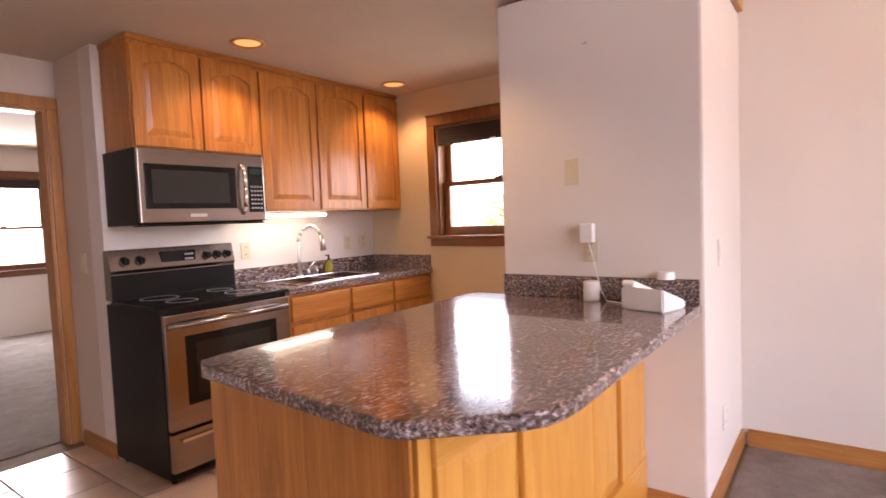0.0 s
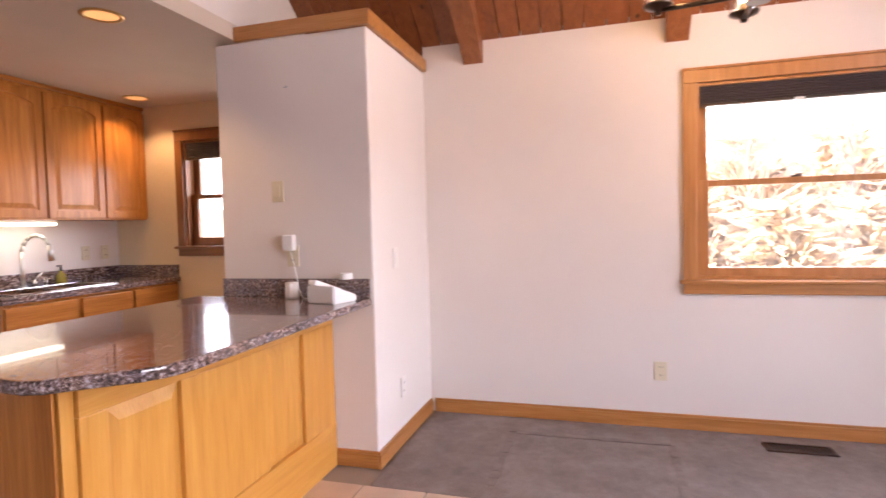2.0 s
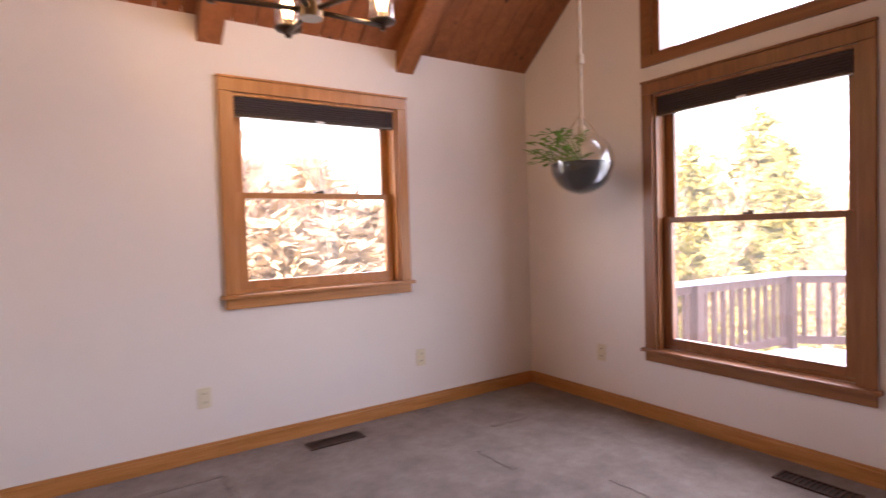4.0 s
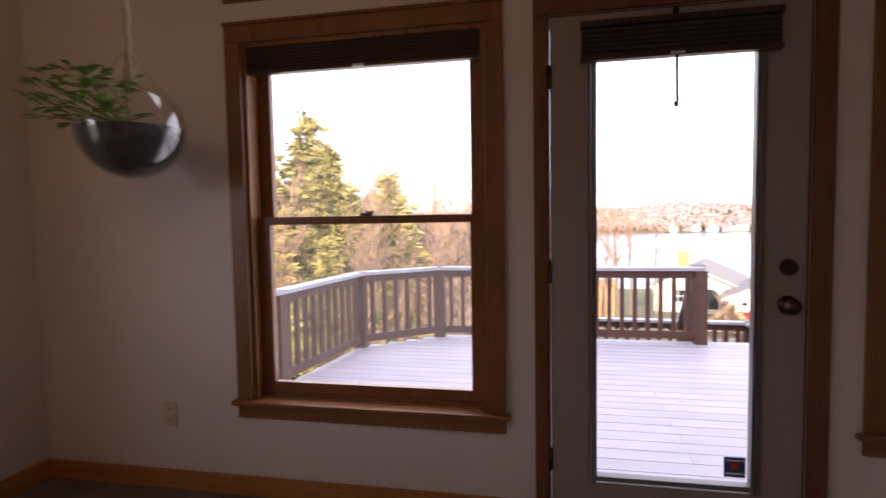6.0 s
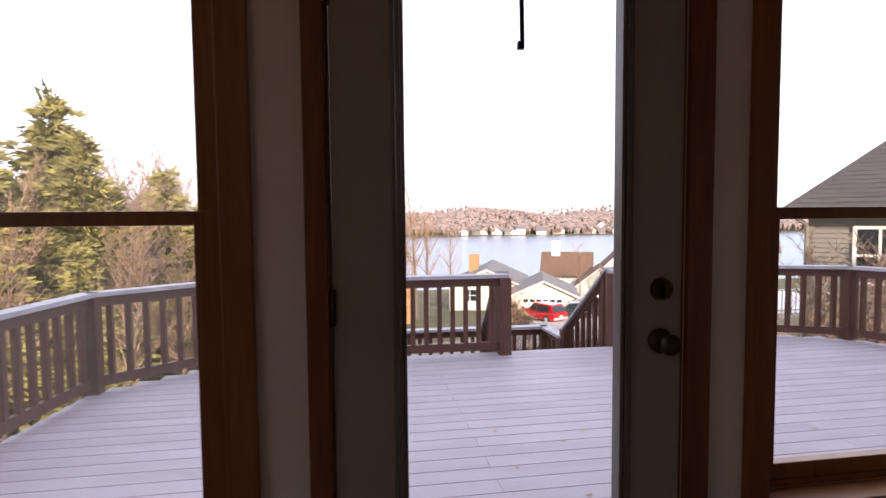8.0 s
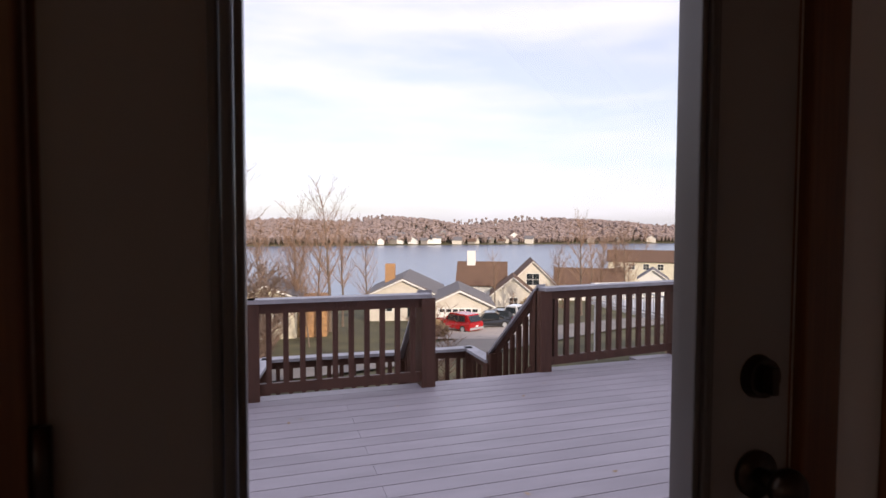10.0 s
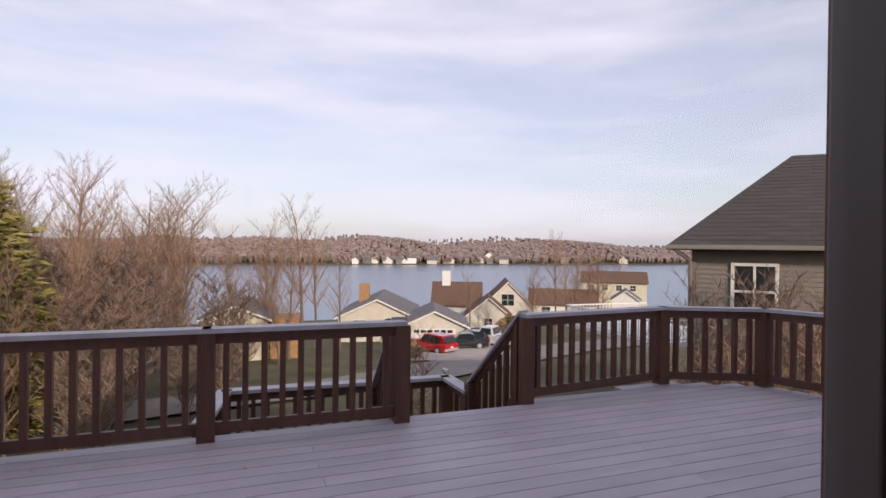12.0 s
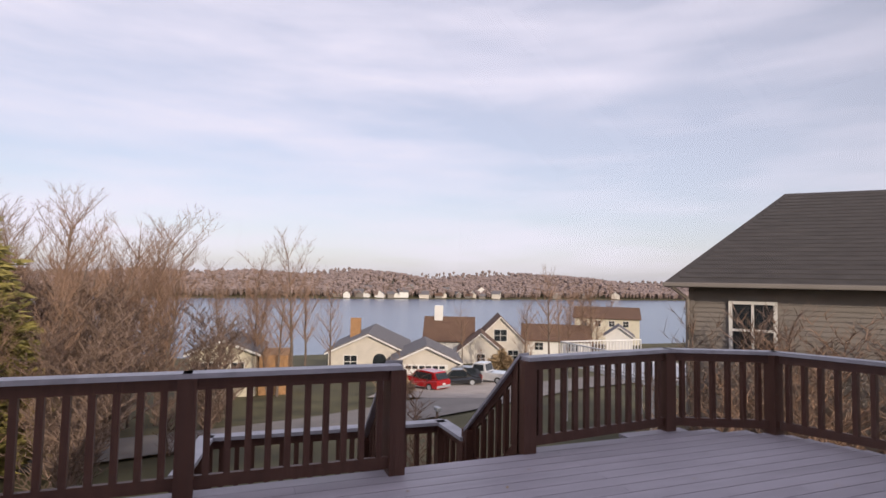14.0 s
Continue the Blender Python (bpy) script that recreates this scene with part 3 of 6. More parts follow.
cyl(bm, (3.37, -0.014, 0.93), (3.37, -0.045, 0.93), 0.012, n=14)
ball(bm, (3.37, -0.06, 0.93), (0.029, 0.022, 0.029), 20, 12)
part("door_knob", bm, BRONZE, door, smooth=True)
bm = bmesh.new()
cyl(bm, (3.373, -0.004, 1.07), (3.373, -0.018, 1.07), 0.032, 0.028, n=24)
bx(bm, 3.367, 3.379, -0.036, -0.018, 1.05, 1.09, bevel=0.003)
part("deadbolt", bm, BRONZE, door)
st = thing("alarm_sticker", "small blue security sticker with red mark on the door glass", "sticker")
B("backing", STICK, st, (3.165, 3.243, 0.0135, 0.0155, 0.245, 0.325))
B("mark", STICKR, st, (3.19, 3.218, 0.0125, 0.0133, 0.275, 0.303), bevel=0.0003)
B("text_bar", WHITE, st, (3.172, 3.236, 0.0125, 0.0133, 0.256, 0.264))
B("text_bar", WHITE, st, (3.172, 3.236, 0.0125, 0.0133, 0.309, 0.315))
ds = thing("pleated_blind", "raised dark brown shade on the glazed door", "window shade", "window shades")
bm = bmesh.new()
for k in range(6):
    bx(bm, 2.625, 3.322, -0.05, -0.013, 1.878 + k * 0.018, 1.893 + k * 0.018, bevel=0.004)
part("pleats", bm, CORK, ds)
B("head_rail", BRONZE, ds, (2.62, 3.327, -0.055, -0.0125, 1.987, 2.012), bevel=0.004)
B("bottom_rail", BRONZE, ds, (2.62, 3.327, -0.055, -0.0125, 1.862, 1.8775), bevel=0.003)
B("pull_tab", WHITE, ds, (2.945, 2.995, -0.058, -0.0555, 1.866, 1.876))
bm = bmesh.new()
cyl(bm, (2.965, -0.06, 1.862), (2.968, -0.06, 1.69), 0.006, n=10)
bx(bm, 2.955, 2.972, -0.068, -0.054, 1.672, 1.692, bevel=0.003)
part("wand", bm, BLACK, ds)
bm = bmesh.new()
cyl(bm, (2.965, -0.006, 2.03), (2.965, -0.03, 2.03), 0.008, n=10)
ball(bm, (2.965, -0.034, 2.03), 0.012, 10, 8)
tagged(part("door_hook", bm, BLACK), "small black hook above the door shade", "hook")

# doorway to the bedroom
dc = tagged(new("door_2"), "open cased doorway with oak casing to the bedroom", "door", "", "structure")
B("door_casing", TRIM_Z, dc, (1.972, 2.0295, -7.349, -7.33, 0, 2.04), (2.8605, 2.93, -7.349, -7.33, 0, 2.04), (1.972, 2.93, -7.349, -7.33, 2.0405, 2.11), bevel=0.004)
B("door_jamb", TRIM_Z, dc, (2.0305, 2.046, -7.47, -7.35, 0, 2.04), (2.844, 2.8595, -7.47, -7.35, 0, 2.04), (2.046, 2.844, -7.47, -7.35, 2.024, 2.04))


# ---- outlets, switches and vents ----
def plate(name, m, label, kind, mat_=IVORY):
    t = thing(name, label, kind, "wall plates")
    t.matrix_world = m
    B("cover", mat_, t, (-0.036, 0.036, -0.007, -0.0005, -0.058, 0.058), bevel=0.003)
    if kind == "outlet":
        for z in (-0.025, 0.025):
            s = B("socket", mat_, t, (-0.017, 0.017, -0.009, -0.0071, z - 0.014, z + 0.014), bevel=0.0008)
            B("slot", BLACK, s, (-0.008, -0.005, -0.0096, -0.0091, z - 0.004, z + 0.006), (0.005, 0.008, -0.0096, -0.0091, z - 0.004, z + 0.006))
    else:
        B("rocker", mat_, t, (-0.016, 0.016, -0.0105, -0.0071, -0.033, 0.033), bevel=0.0015)
    return t


for y, z in ((-2.476, 0.35), (-1.052, 0.36)):
    plate("outlet", pose(0, y, z, 0, 0, 90), "ivory duplex outlet low on the dining wall", "outlet")
plate("outlet", pose(0.72, 0, 0.36), "ivory duplex outlet below the window wall", "outlet")
plate("outlet", pose(0.93, -4.43, 1.135, 0, 0, 90), "ivory outlet above the granite backsplash", "outlet")
plate("light_switch", pose(0.93, -4.51, 1.488, 0, 0, 90), "ivory light switch on the pillar wall", "switch")
plate("light_switch", pose(0.62, -3.96, 1.10, 0, 0, 180), "white light switch on the pillar side", "switch", PALE)
plate("outlet", pose(0.55, -3.96, 0.33, 0, 0, 180), "white outlet low on the pillar side", "outlet", PALE)
plate("light_switch", pose(1.97, -7.12, 1.12, 0, 0, 90), "ivory light switch by the doorway", "switch")
for x in (1.08, 0.12, -0.06):
    plate("outlet", pose(x, -6.84, 1.13, 0, 0, 180), "ivory outlet on the kitchen backsplash", "outlet")


def floor_vent(x, y, rz):
    t = thing("floor_vent", "brown metal floor register in the carpet", "vent", "floor vents")
    t.matrix_world = pose(x, y, 0.0, 0, 0, rz)
    B("frame", VENTM, t, (-0.17, 0.17, -0.06, -0.048, 0.0005, 0.009), (-0.17, 0.17, 0.048, 0.06, 0.0005, 0.009), (-0.17, -0.158, -0.048, 0.048, 0.0005, 0.009), (0.158, 0.17, -0.048, 0.048, 0.0005, 0.009))
    B("backing", BLACK, t, (-0.158, 0.158, -0.048, 0.048, 0.0005, 0.003))
    for k in range(13):
        B("slat", VENTM, t, (-0.148 + k * 0.0246, -0.138 + k * 0.0246, -0.047, 0.047, 0.0032, 0.0075))


rc = random.Random(2)
for cx_, cy_, lx, ly in ((0.75, -3.35, 1.1, 0.05), (0.28, -2.9, 0.05, 0.9), (0.85, -2.45, 1.1, 0.045), (1.45, -2.9, 0.045, 0.8), (1.0, -1.2, 0.3, 0.04), (1.7, -0.9, 0.35, 0.04), (0.6, -0.75, 0.04, 0.3)):
    bm = bmesh.new()
    n = 14
    for k in range(n):
        a, b = k / n - 0.5, (k + 1) / n - 0.5
        w0 = rc.uniform(0.5, 1.0)
        if lx > ly:
            bx(bm, cx_ + lx * a, cx_ + lx * b, cy_ - ly * w0 / 2, cy_ + ly * w0 / 2, 0.0002, 0.002 + 0.004 * rc.random())
        else:
            bx(bm, cx_ - lx * w0 / 2, cx_ + lx * w0 / 2, cy_ + ly * a, cy_ + ly * b, 0.0002, 0.002 + 0.004 * rc.random())
    tagged(part("carpet_mark", bm, CARPET, floor), "raised pile ridge in the carpet")
floor_vent(0.2, -1.79, 90)
floor_vent(2.15, -0.22, 0)


# ---- kitchen ----
def arch_door(parent, x0, x1, z0, z1, y, arched=True, mat_f=OAK):
    """A raised-panel cabinet door with its face towards +y."""
    d = B("door", mat_f, parent, (x0, x1, y, y + 0.012, z0, z1))
    s = 0.055
    n = 10
    bm = bmesh.new()
    bx(bm, x0, x0 + s, y + 0.012, y + 0.021, z0, z1, bevel=0.002)
    bx(bm, x1 - s, x1, y + 0.012, y + 0.021, z0, z1, bevel=0.002)
    bx(bm, x0 + s, x1 - s, y + 0.012, y + 0.021, z0, z0 + s, bevel=0.002)
    rise = 0.05 if arched else 0.0
    crown = lambda u: z1 - s - rise + rise * math.sin(math.pi * u) ** 0.8
    for k in range(n):
        a, b = k / n, (k + 1) / n
        xa, xb = x0 + s + (x1 - x0 - 2 * s) * a, x0 + s + (x1 - x0 - 2 * s) * b
        prism(bm, [(xa, crown(a)), (xb, crown(b)), (xb, z1), (xa, z1)], 1, y + 0.012, y + 0.021)
    part("door_frame", bm, mat_f, d)
    bm = bmesh.new()
    i0, i1 = x0 + s + 0.012, x1 - s - 0.012
    c2 = lambda u: crown(u) - 0.012
    outer = [(i0, z0 + s + 0.012), (i1, z0 + s + 0.012)] + [(i1 + (i0 - i1) * k / n, c2(1 - k / n)) for k in range(n + 1)]
    cx_, cz_ = (i0 + i1) / 2, (z0 + z1) / 2
    t = 0.03
    inner = [(min(max(u, i0 + t), i1 - t), v + t if k < 2 else v - t) for k, (u, v) in enumerate(outer)]
    vo = [bm.verts.new((u, y + 0.0125, v)) for u, v in outer]
    vi = [bm.verts.new((u, y + 0.0195, v)) for u, v in inner]
    for k in range(len(vo)):
        try:
            bm.faces.new((vo[k], vo[(k + 1) % len(vo)], vi[(k + 1) % len(vi)], vi[k]))
        except ValueError:
            pass
    bm.faces.new(vi)
    bmesh.ops.recalc_face_normals(bm, faces=bm.faces)
    part("raised_panel", bm, mat_f, d)


UY = -6.52
UNITS = [(1.144, 1.926, 1.735, 2, "oak wall cabinet with two arched doors above the microwave"), (0.208, 1.144, 1.39, 2, "tall oak wall cabinet with two arched raised-panel doors"), (-0.198, 0.206, 1.39, 1, "narrow oak wall cabinet in the corner by the window")]
for x0, x1, z0, nd, lab in UNITS:
    c = thing("wall_cabinet", lab, "cabinet", "kitchen wall cabinets")
    B("body", OAK, c, (x0 + 0.001, x1 - 0.001, -6.838, UY, z0, 2.30))
    w = (x1 - x0) / nd
    for k in range(nd):
        arch_door(c, x0 + k * w + 0.008, x0 + (k + 1) * w - 0.008, z0 + 0.012, 2.275, UY + 0.001)
cr = thing("cabinet_crown", "dark oak strip closing the cabinets to the ceiling", "trim")
B("moulding", OAK_X, cr, (-0.198, 1.932, -6.838, UY + 0.018, 2.3005, 2.329), bevel=0.004)

tl = thing("under_cabinet_light", "lit white fluorescent strip under the wall cabinet", "light")
B("housing", WHITE, tl, (0.50, 1.13, -6.72, -6.64, 1.372, 1.3895), bevel=0.004)
B("diffuser", TUBE, tl, (0.51, 1.12, -6.715, -6.636, 1.352, 1.3715), bevel=0.006)

# microwave
mw = thing("microwave", "stainless over-range microwave with dark window", "microwave")
mx0, mx1, my0, my1, mz0, mz1 = 1.185, 1.945, -6.838, -6.47, 1.325, 1.733
B("body", BLACK, mw, (mx0, mx1, my0, my1, mz0, mz1), bevel=0.006)
face = B("face", STEEL, mw, (mx0, mx1, my1 + 0.0005, my1 + 0.03, mz0 + 0.01, mz1 - 0.002), bevel=0.006)
B("window", BLACKGLASS, mw, (1.385, 1.915, my1 + 0.0305, my1 + 0.034, mz0 + 0.085, mz1 - 0.085), bevel=0.001)
B("inner_window", plain("oven_window_mesh", (0.018, 0.017, 0.016), 0.25, relief=0), mw, (1.43, 1.88, my1 + 0.0345, my1 + 0.036, mz0 + 0.115, mz1 - 0.115))
cp = B("control_panel", BLACKGLASS, mw, (1.197, 1.30, my1 + 0.0305, my1 + 0.034, mz0 + 0.06, mz1 - 0.07), bevel=0.001)
for r in range(6):
    for k in range(4):
        B("button", GREYP, cp, (1.208 + k * 0.022, 1.220 + k * 0.022, my1 + 0.0342, my1 + 0.0352, mz0 + 0.08 + r * 0.026, mz0 + 0.09 + r * 0.026))
B("display", plain("display_dark", (0.01, 0.02, 0.02), 0.1, relief=0), cp, (1.205, 1.292, my1 + 0.0342, my1 + 0.0352, mz1 - 0.115, mz1 - 0.085))
bm = bmesh.new()
tube(bm, [(1.345, my1 + 0.03, mz0 + 0.05), (1.345, my1 + 0.062, mz0 + 0.09), (1.345, my1 + 0.072, mz0 + 0.2), (1.345, my1 + 0.062, mz0 + 0.31), (1.345, my1 + 0.03, mz0 + 0.35)], 0.012, 12)
part("handle", bm, CHROME, mw, smooth=True)
B("badge", CHROME, mw, (1.58, 1.68, my1 + 0.0305, my1 + 0.033, mz0 + 0.038, mz0 + 0.056))
B("vent_grille", BLACK, mw, (mx0 + 0.01, mx1 - 0.01, my1 - 0.08, my1 + 0.02, mz0 - 0.008, mz0 - 0.0005))

# stove
sv = thing("stove", "stainless electric range with black glass top", "stove")
sx0, sx1, sy0, sy1 = 1.225, 1.983, -6.83, -6.24
B("body", BLACK, sv, (sx0, sx1, sy0, sy1, 0.03, 0.895), bevel=0.004)
B("cooktop", BLACKGLASS, sv, (sx0 - 0.002, sx1 + 0.002, sy0 + 0.06, sy1 + 0.03, 0.8955, 0.915), bevel=0.005)
for bx_, by_, br in ((1.42, -6.38, 0.1), (1.79, -6.38, 0.08), (1.42, -6.62, 0.075), (1.79, -6.62, 0.1)):
    bm = bmesh.new()
    lathe(bm, (bx_, by_, 0.9153), [(br, 0), (br, 0.0006), (br - 0.004, 0.0006), (br - 0.004, 0)], 36)
    part("burner_ring", bm, GREYP, sv)
bm = bmesh.new()
prism(bm, [(-6.83, 0.9155), (-6.755, 0.9155), (-6.755, 1.06), (-6.745, 1.08), (-6.775, 1.195), (-6.83, 1.195)], 0, sx0, sx1)
bp = part("back_panel", bm, STEEL, sv)
B("lower_back", BLACK, sv, (sx0 + 0.002, sx1 - 0.002, -6.7545, -6.752, 0.916, 1.055))


def tilt(x, z, r):
    return Matrix.Translation((x, -6.752 - (z - 1.08) * 0.26, z)) @ pose(0, 0, 0, 14, 0, 0)


B("clock_panel", BLACKGLASS, bp, (1.49, 1.70, -6.775, -6.752, 1.10, 1.17))
for k in range(4):
    B("clock_button", GREYP, bp, (1.505 + k * 0.014, 1.515 + k * 0.014, -6.7515, -6.7505, 1.112, 1.124), (1.505 + k * 0.014, 1.515 + k * 0.014, -6.7515, -6.7505, 1.14, 1.152))
for kx in (1.275, 1.345, 1.415, 1.82, 1.905):
    bm = bmesh.new()
    cyl(bm, (kx, -6.765, 1.132), (kx, -6.735, 1.127), 0.024, 0.021, n=20)
    bx(bm, kx - 0.004, kx + 0.004, -6.733, -6.724, 1.108, 1.15, bevel=0.002)
    part("knob", bm, BLACK, sv)
od = B("oven_door", STEEL, sv, (sx0 + 0.004, sx1 - 0.004, sy1 + 0.0005, sy1 + 0.036, 0.285, 0.872), bevel=0.006)
B("oven_window", BLACKGLASS, od, (1.33, 1.88, sy1 + 0.0365, sy1 + 0.04, 0.40, 0.755), bevel=0.001)
B("inner_glass", plain("oven_inner", (0.016, 0.014, 0.013), 0.15, relief=0), od, (1.38, 1.83, sy1 + 0.0405, sy1 + 0.042, 0.44, 0.715))
bm = bmesh.new()
tube(bm, [(sx0 + 0.02, sy1 + 0.035, 0.815), (sx0 + 0.05, sy1 + 0.075, 0.82), (sx1 - 0.05, sy1 + 0.075, 0.82), (sx1 - 0.02, sy1 + 0.035, 0.815)], 0.015, 12)
part("handle", bm, STEEL, od, smooth=True)
dr = B("drawer", STEEL, sv, (sx0 + 0.004, sx1 - 0.004, sy1 + 0.0005, sy1 + 0.032, 0.07, 0.27), bevel=0.006)
B("drawer_pull", CHROME, dr, (sx0 + 0.05, sx1 - 0.05, sy1 + 0.0325, sy1 + 0.05, 0.222, 0.24), bevel=0.004)
for fx in (sx0 + 0.04, sx1 - 0.04):
    for fy in (sy0 + 0.05, sy1 - 0.04):
        bm = bmesh.new()
        cyl(bm, (fx, fy, -0.002), (fx, fy, 0.03), 0.018, n=12)
        part("foot", bm, BLACK, sv)

# base cabinets, worktop, sink
for x0, x1 in ((0.71, 1.215), (0.27, 0.708), (-0.198, 0.268)):
    c = thing("base_cabinet", "oak base cabinet with a drawer above a door", "cabinet", "kitchen base cabinets")
    B("body", OAK, c, (x0 + 0.001, x1 - 0.001, -6.838, -6.232, 0.10, 0.872))
    B("toe_kick", BLACK, c, (x0 + 0.001, x1 - 0.001, -6.838, -6.30, -0.006, 0.0995))
    B("drawer", OAK_X, c, (x0 + 0.015, x1 - 0.015, -6.2315, -6.212, 0.70, 0.85), bevel=0.006)
    arch_door(c, x0 + 0.015, x1 - 0.015, 0.12, 0.675, -6.2315, False)
bm = bmesh.new()
for b in ((-0.198, 1.222, -6.335, -6.2, 0.8725, 0.91), (-0.198, 0.33, -6.70, -6.335, 0.8725, 0.91), (1.05, 1.222, -6.70, -6.335, 0.8725, 0.91), (-0.198, 1.222, -6.838, -6.70, 0.8725, 0.91)):
    bx(bm, *b)
wt = tagged(part("worktop", bm, GRANITE), "dark speckled granite worktop with inset sink", "countertop")
B("backsplash", GRANITE, wt, (-0.176, 1.222, -6.838, -6.818, 0.9105, 1.01), (-0.198, -0.178, -6.838, -6.21, 0.9105, 1.01), bevel=0.002)
sk = thing("sink", "stainless double-bowl kitchen sink", "sink")
bm = bmesh.new()
for a, b in ((0.33, 0.685), (0.695, 1.05)):
    for q in ((a, a + 0.012, -6.70, -6.335, 0.74, 0.914), (b - 0.012, b, -6.70, -6.335, 0.74, 0.914), (a + 0.012, b - 0.012, -6.70, -6.688, 0.74, 0.914), (a + 0.012, b - 0.012, -6.347, -6.335, 0.74, 0.914), (a, b, -6.70, -6.335, 0.73, 0.7395)):
        bx(bm, *q)
part("bowl", bm, STEEL, sk)
B("rim", CHROME, sk, (0.31, 1.07, -6.336, -6.315, 0.9105, 0.916), (0.31, 1.07, -6.72, -6.70, 0.9105, 0.916), (0.31, 0.33, -6.70, -6.336, 0.9105, 0.916), (1.05, 1.07, -6.70, -6.336, 0.9105, 0.916), bevel=0.002)
fa = thing("faucet", "chrome gooseneck kitchen faucet with pull-down spout", "faucet")
bm = bmesh.new()
cyl(bm, (0.69, -6.755, 0.911), (0.69, -6.755, 0.925), 0.028, 0.024, 20)
arc = [(0.69, -6.755, 0.92), (0.69, -6.755, 1.17)] + [(0.69 - 0.01 * k, -6.755 + 0.09 * (1 - math.cos(radians(22.5 * k))), 1.17 + 0.115 * math.sin(radians(22.5 * k))) for k in range(1, 8)]
tube(bm, arc, 0.013, 12)
part("neck", bm, SATIN, fa, smooth=True)
bm = bmesh.new()
cyl(bm, arc[-1], (0.615, -6.57, 1.10), 0.016, 0.022, 14)
part("spray_head", bm, SATIN, fa, smooth=True)
bm = bmesh.new()
cyl(bm, (0.60, -6.765, 0.911), (0.60, -6.765, 0.96), 0.016, 0.012, 14)
cyl(bm, (0.60, -6.765, 0.96), (0.55, -6.74, 1.02), 0.008, 0.005, 10)
part("lever", bm, CHROME, fa, smooth=True)
sb = thing("soap_bottle", "small amber glass soap bottle with dark pump", "bottle")
bm = bmesh.new()
lathe(bm, (0.40, -6.76, 0.9105), [(0.0, 0), (0.034, 0), (0.036, 0.02), (0.034, 0.07), (0.014, 0.09), (0.013, 0.1), (0, 0.1)], 18)
part("bottle", bm, OILG, sb, smooth=True)
bm = bmesh.new()
cyl(bm, (0.40, -6.76, 1.01), (0.40, -6.76, 1.045), 0.012, 0.006, 12)
bx(bm, 0.395, 0.43, -6.765, -6.755, 1.045, 1.054, bevel=0.002)
part("pump", bm, BLACK, sb)
sd = thing("soap_dispenser", "short chrome soap dispenser beside the faucet", "dispenser")
bm = bmesh.new()
cyl(bm, (0.52, -6.765, 0.911), (0.52, -6.765, 0.965), 0.014, 0.012, 14)
cyl(bm, (0.52, -6.765, 0.96), (0.52, -6.72, 0.965), 0.006, 0.006, 10)
part("spout", bm, CHROME, sd, smooth=True)

# peninsula
pn = thing("peninsula_cabinet", "honey-coloured panelled peninsula cabinet under granite", "cabinet")
B("body", PEN, pn, (0.932, 2.46, -4.98, -4.225, -0.006, 0.871))
bm = bmesh.new()
x0, x1, y = 0.932, 2.46, -4.2245
for q in ((2.42, 2.463, y, y + 0.006, 0.0, 0.871),):
    bx(bm, *q, bevel=0.002)
part("corner_stile", bm, PEN, pn)


def panel(x0, x1, z0, z1):
    """A recessed panel with a bevelled raised field."""
    bm = bmesh.new()
    vo = [bm.verts.new((u, y + 0.001, v)) for u, v in ((x0, z0), (x1, z0), (x1, z1), (x0, z1))]
    vi = [bm.verts.new((u, y + 0.013, v)) for u, v in ((x0 + 0.04, z0 + 0.05), (x1 - 0.04, z0 + 0.05), (x1 - 0.04, z1 - 0.05), (x0 + 0.04, z1 - 0.05))]
    for k in range(4):
        bm.faces.new((vo[k], vo[(k + 1) % 4], vi[(k + 1) % 4], vi[k]))
    bm.faces.new(vi)
    bmesh.ops.recalc_face_normals(bm, faces=bm.faces)
    part("panel", bm, PEN, pn)


B("bottom_rail", PEN_X, pn, (0.935, 2.418, y, y + 0.024, 0.0, 0.235), bevel=0.004)
B("top_rail", PEN_X, pn, (0.935, 2.418, y, y + 0.02, 0.772, 0.871), bevel=0.003)
for a, b in ((2.325, 2.419), (1.54, 2.035), (0.935, 1.24)):
    B("stile", PEN, pn, (a, b, y, y + 0.02, 0.2355, 0.7715), bevel=0.004)
for a, b in ((2.035, 2.325), (1.24, 1.54)):
    panel(a, b, 0.2355, 0.7715)
B("end_panel", OAK, pn, (2.461, 2.472, -4.97, -4.235, 0.0, 0.871), bevel=0.003)
bm = bmesh.new()
ol = [(0.935, -3.975), (2.20, -3.965), (2.27, -3.970), (2.33, -3.985), (2.38, -4.02), (2.53, -4.19), (2.548, -4.24), (2.49, -4.98), (2.455, -5.045), (2.38, -5.06), (0.935, -5.06)]
vs = prism(bm, ol, 2, 0.872, 0.91)
bmesh.ops.bevel(bm, geom=[e for e in bm.edges if abs(e.verts[0].co.z - e.verts[1].co.z) < 1e-5], offset=0.009, segments=3, affect="EDGES", profile=0.6)
pt = tagged(part("granite_countertop", bm, GRANITE), "polished speckled granite peninsula top with clipped corner", "countertop")
B("backsplash", GRANITE, pt, (0.932, 0.953, -4.875, -3.978, 0.9105, 1.012), bevel=0.003)

ph = thing("telephone", "white corded telephone base on the granite top", "telephone")
ph.matrix_world = pose(1.09, -4.12, 0.9105, 0, 0, 75)
bm = bmesh.new()
prism(bm, [(-0.085, 0.0), (0.085, 0.0), (0.085, 0.03), (-0.085, 0.09)], 0, -0.09, 0.09)
bmesh.ops.bevel(bm, geom=bm.edges[:], offset=0.006, segments=2, affect="EDGES")
pb = part("base", bm, WHITE, ph)
bm = bmesh.new()
bx(bm, -0.095, -0.04, -0.1, 0.1, 0.0605, 0.0885, bevel=0.011)
hs = part("handset", bm, WHITE, ph)
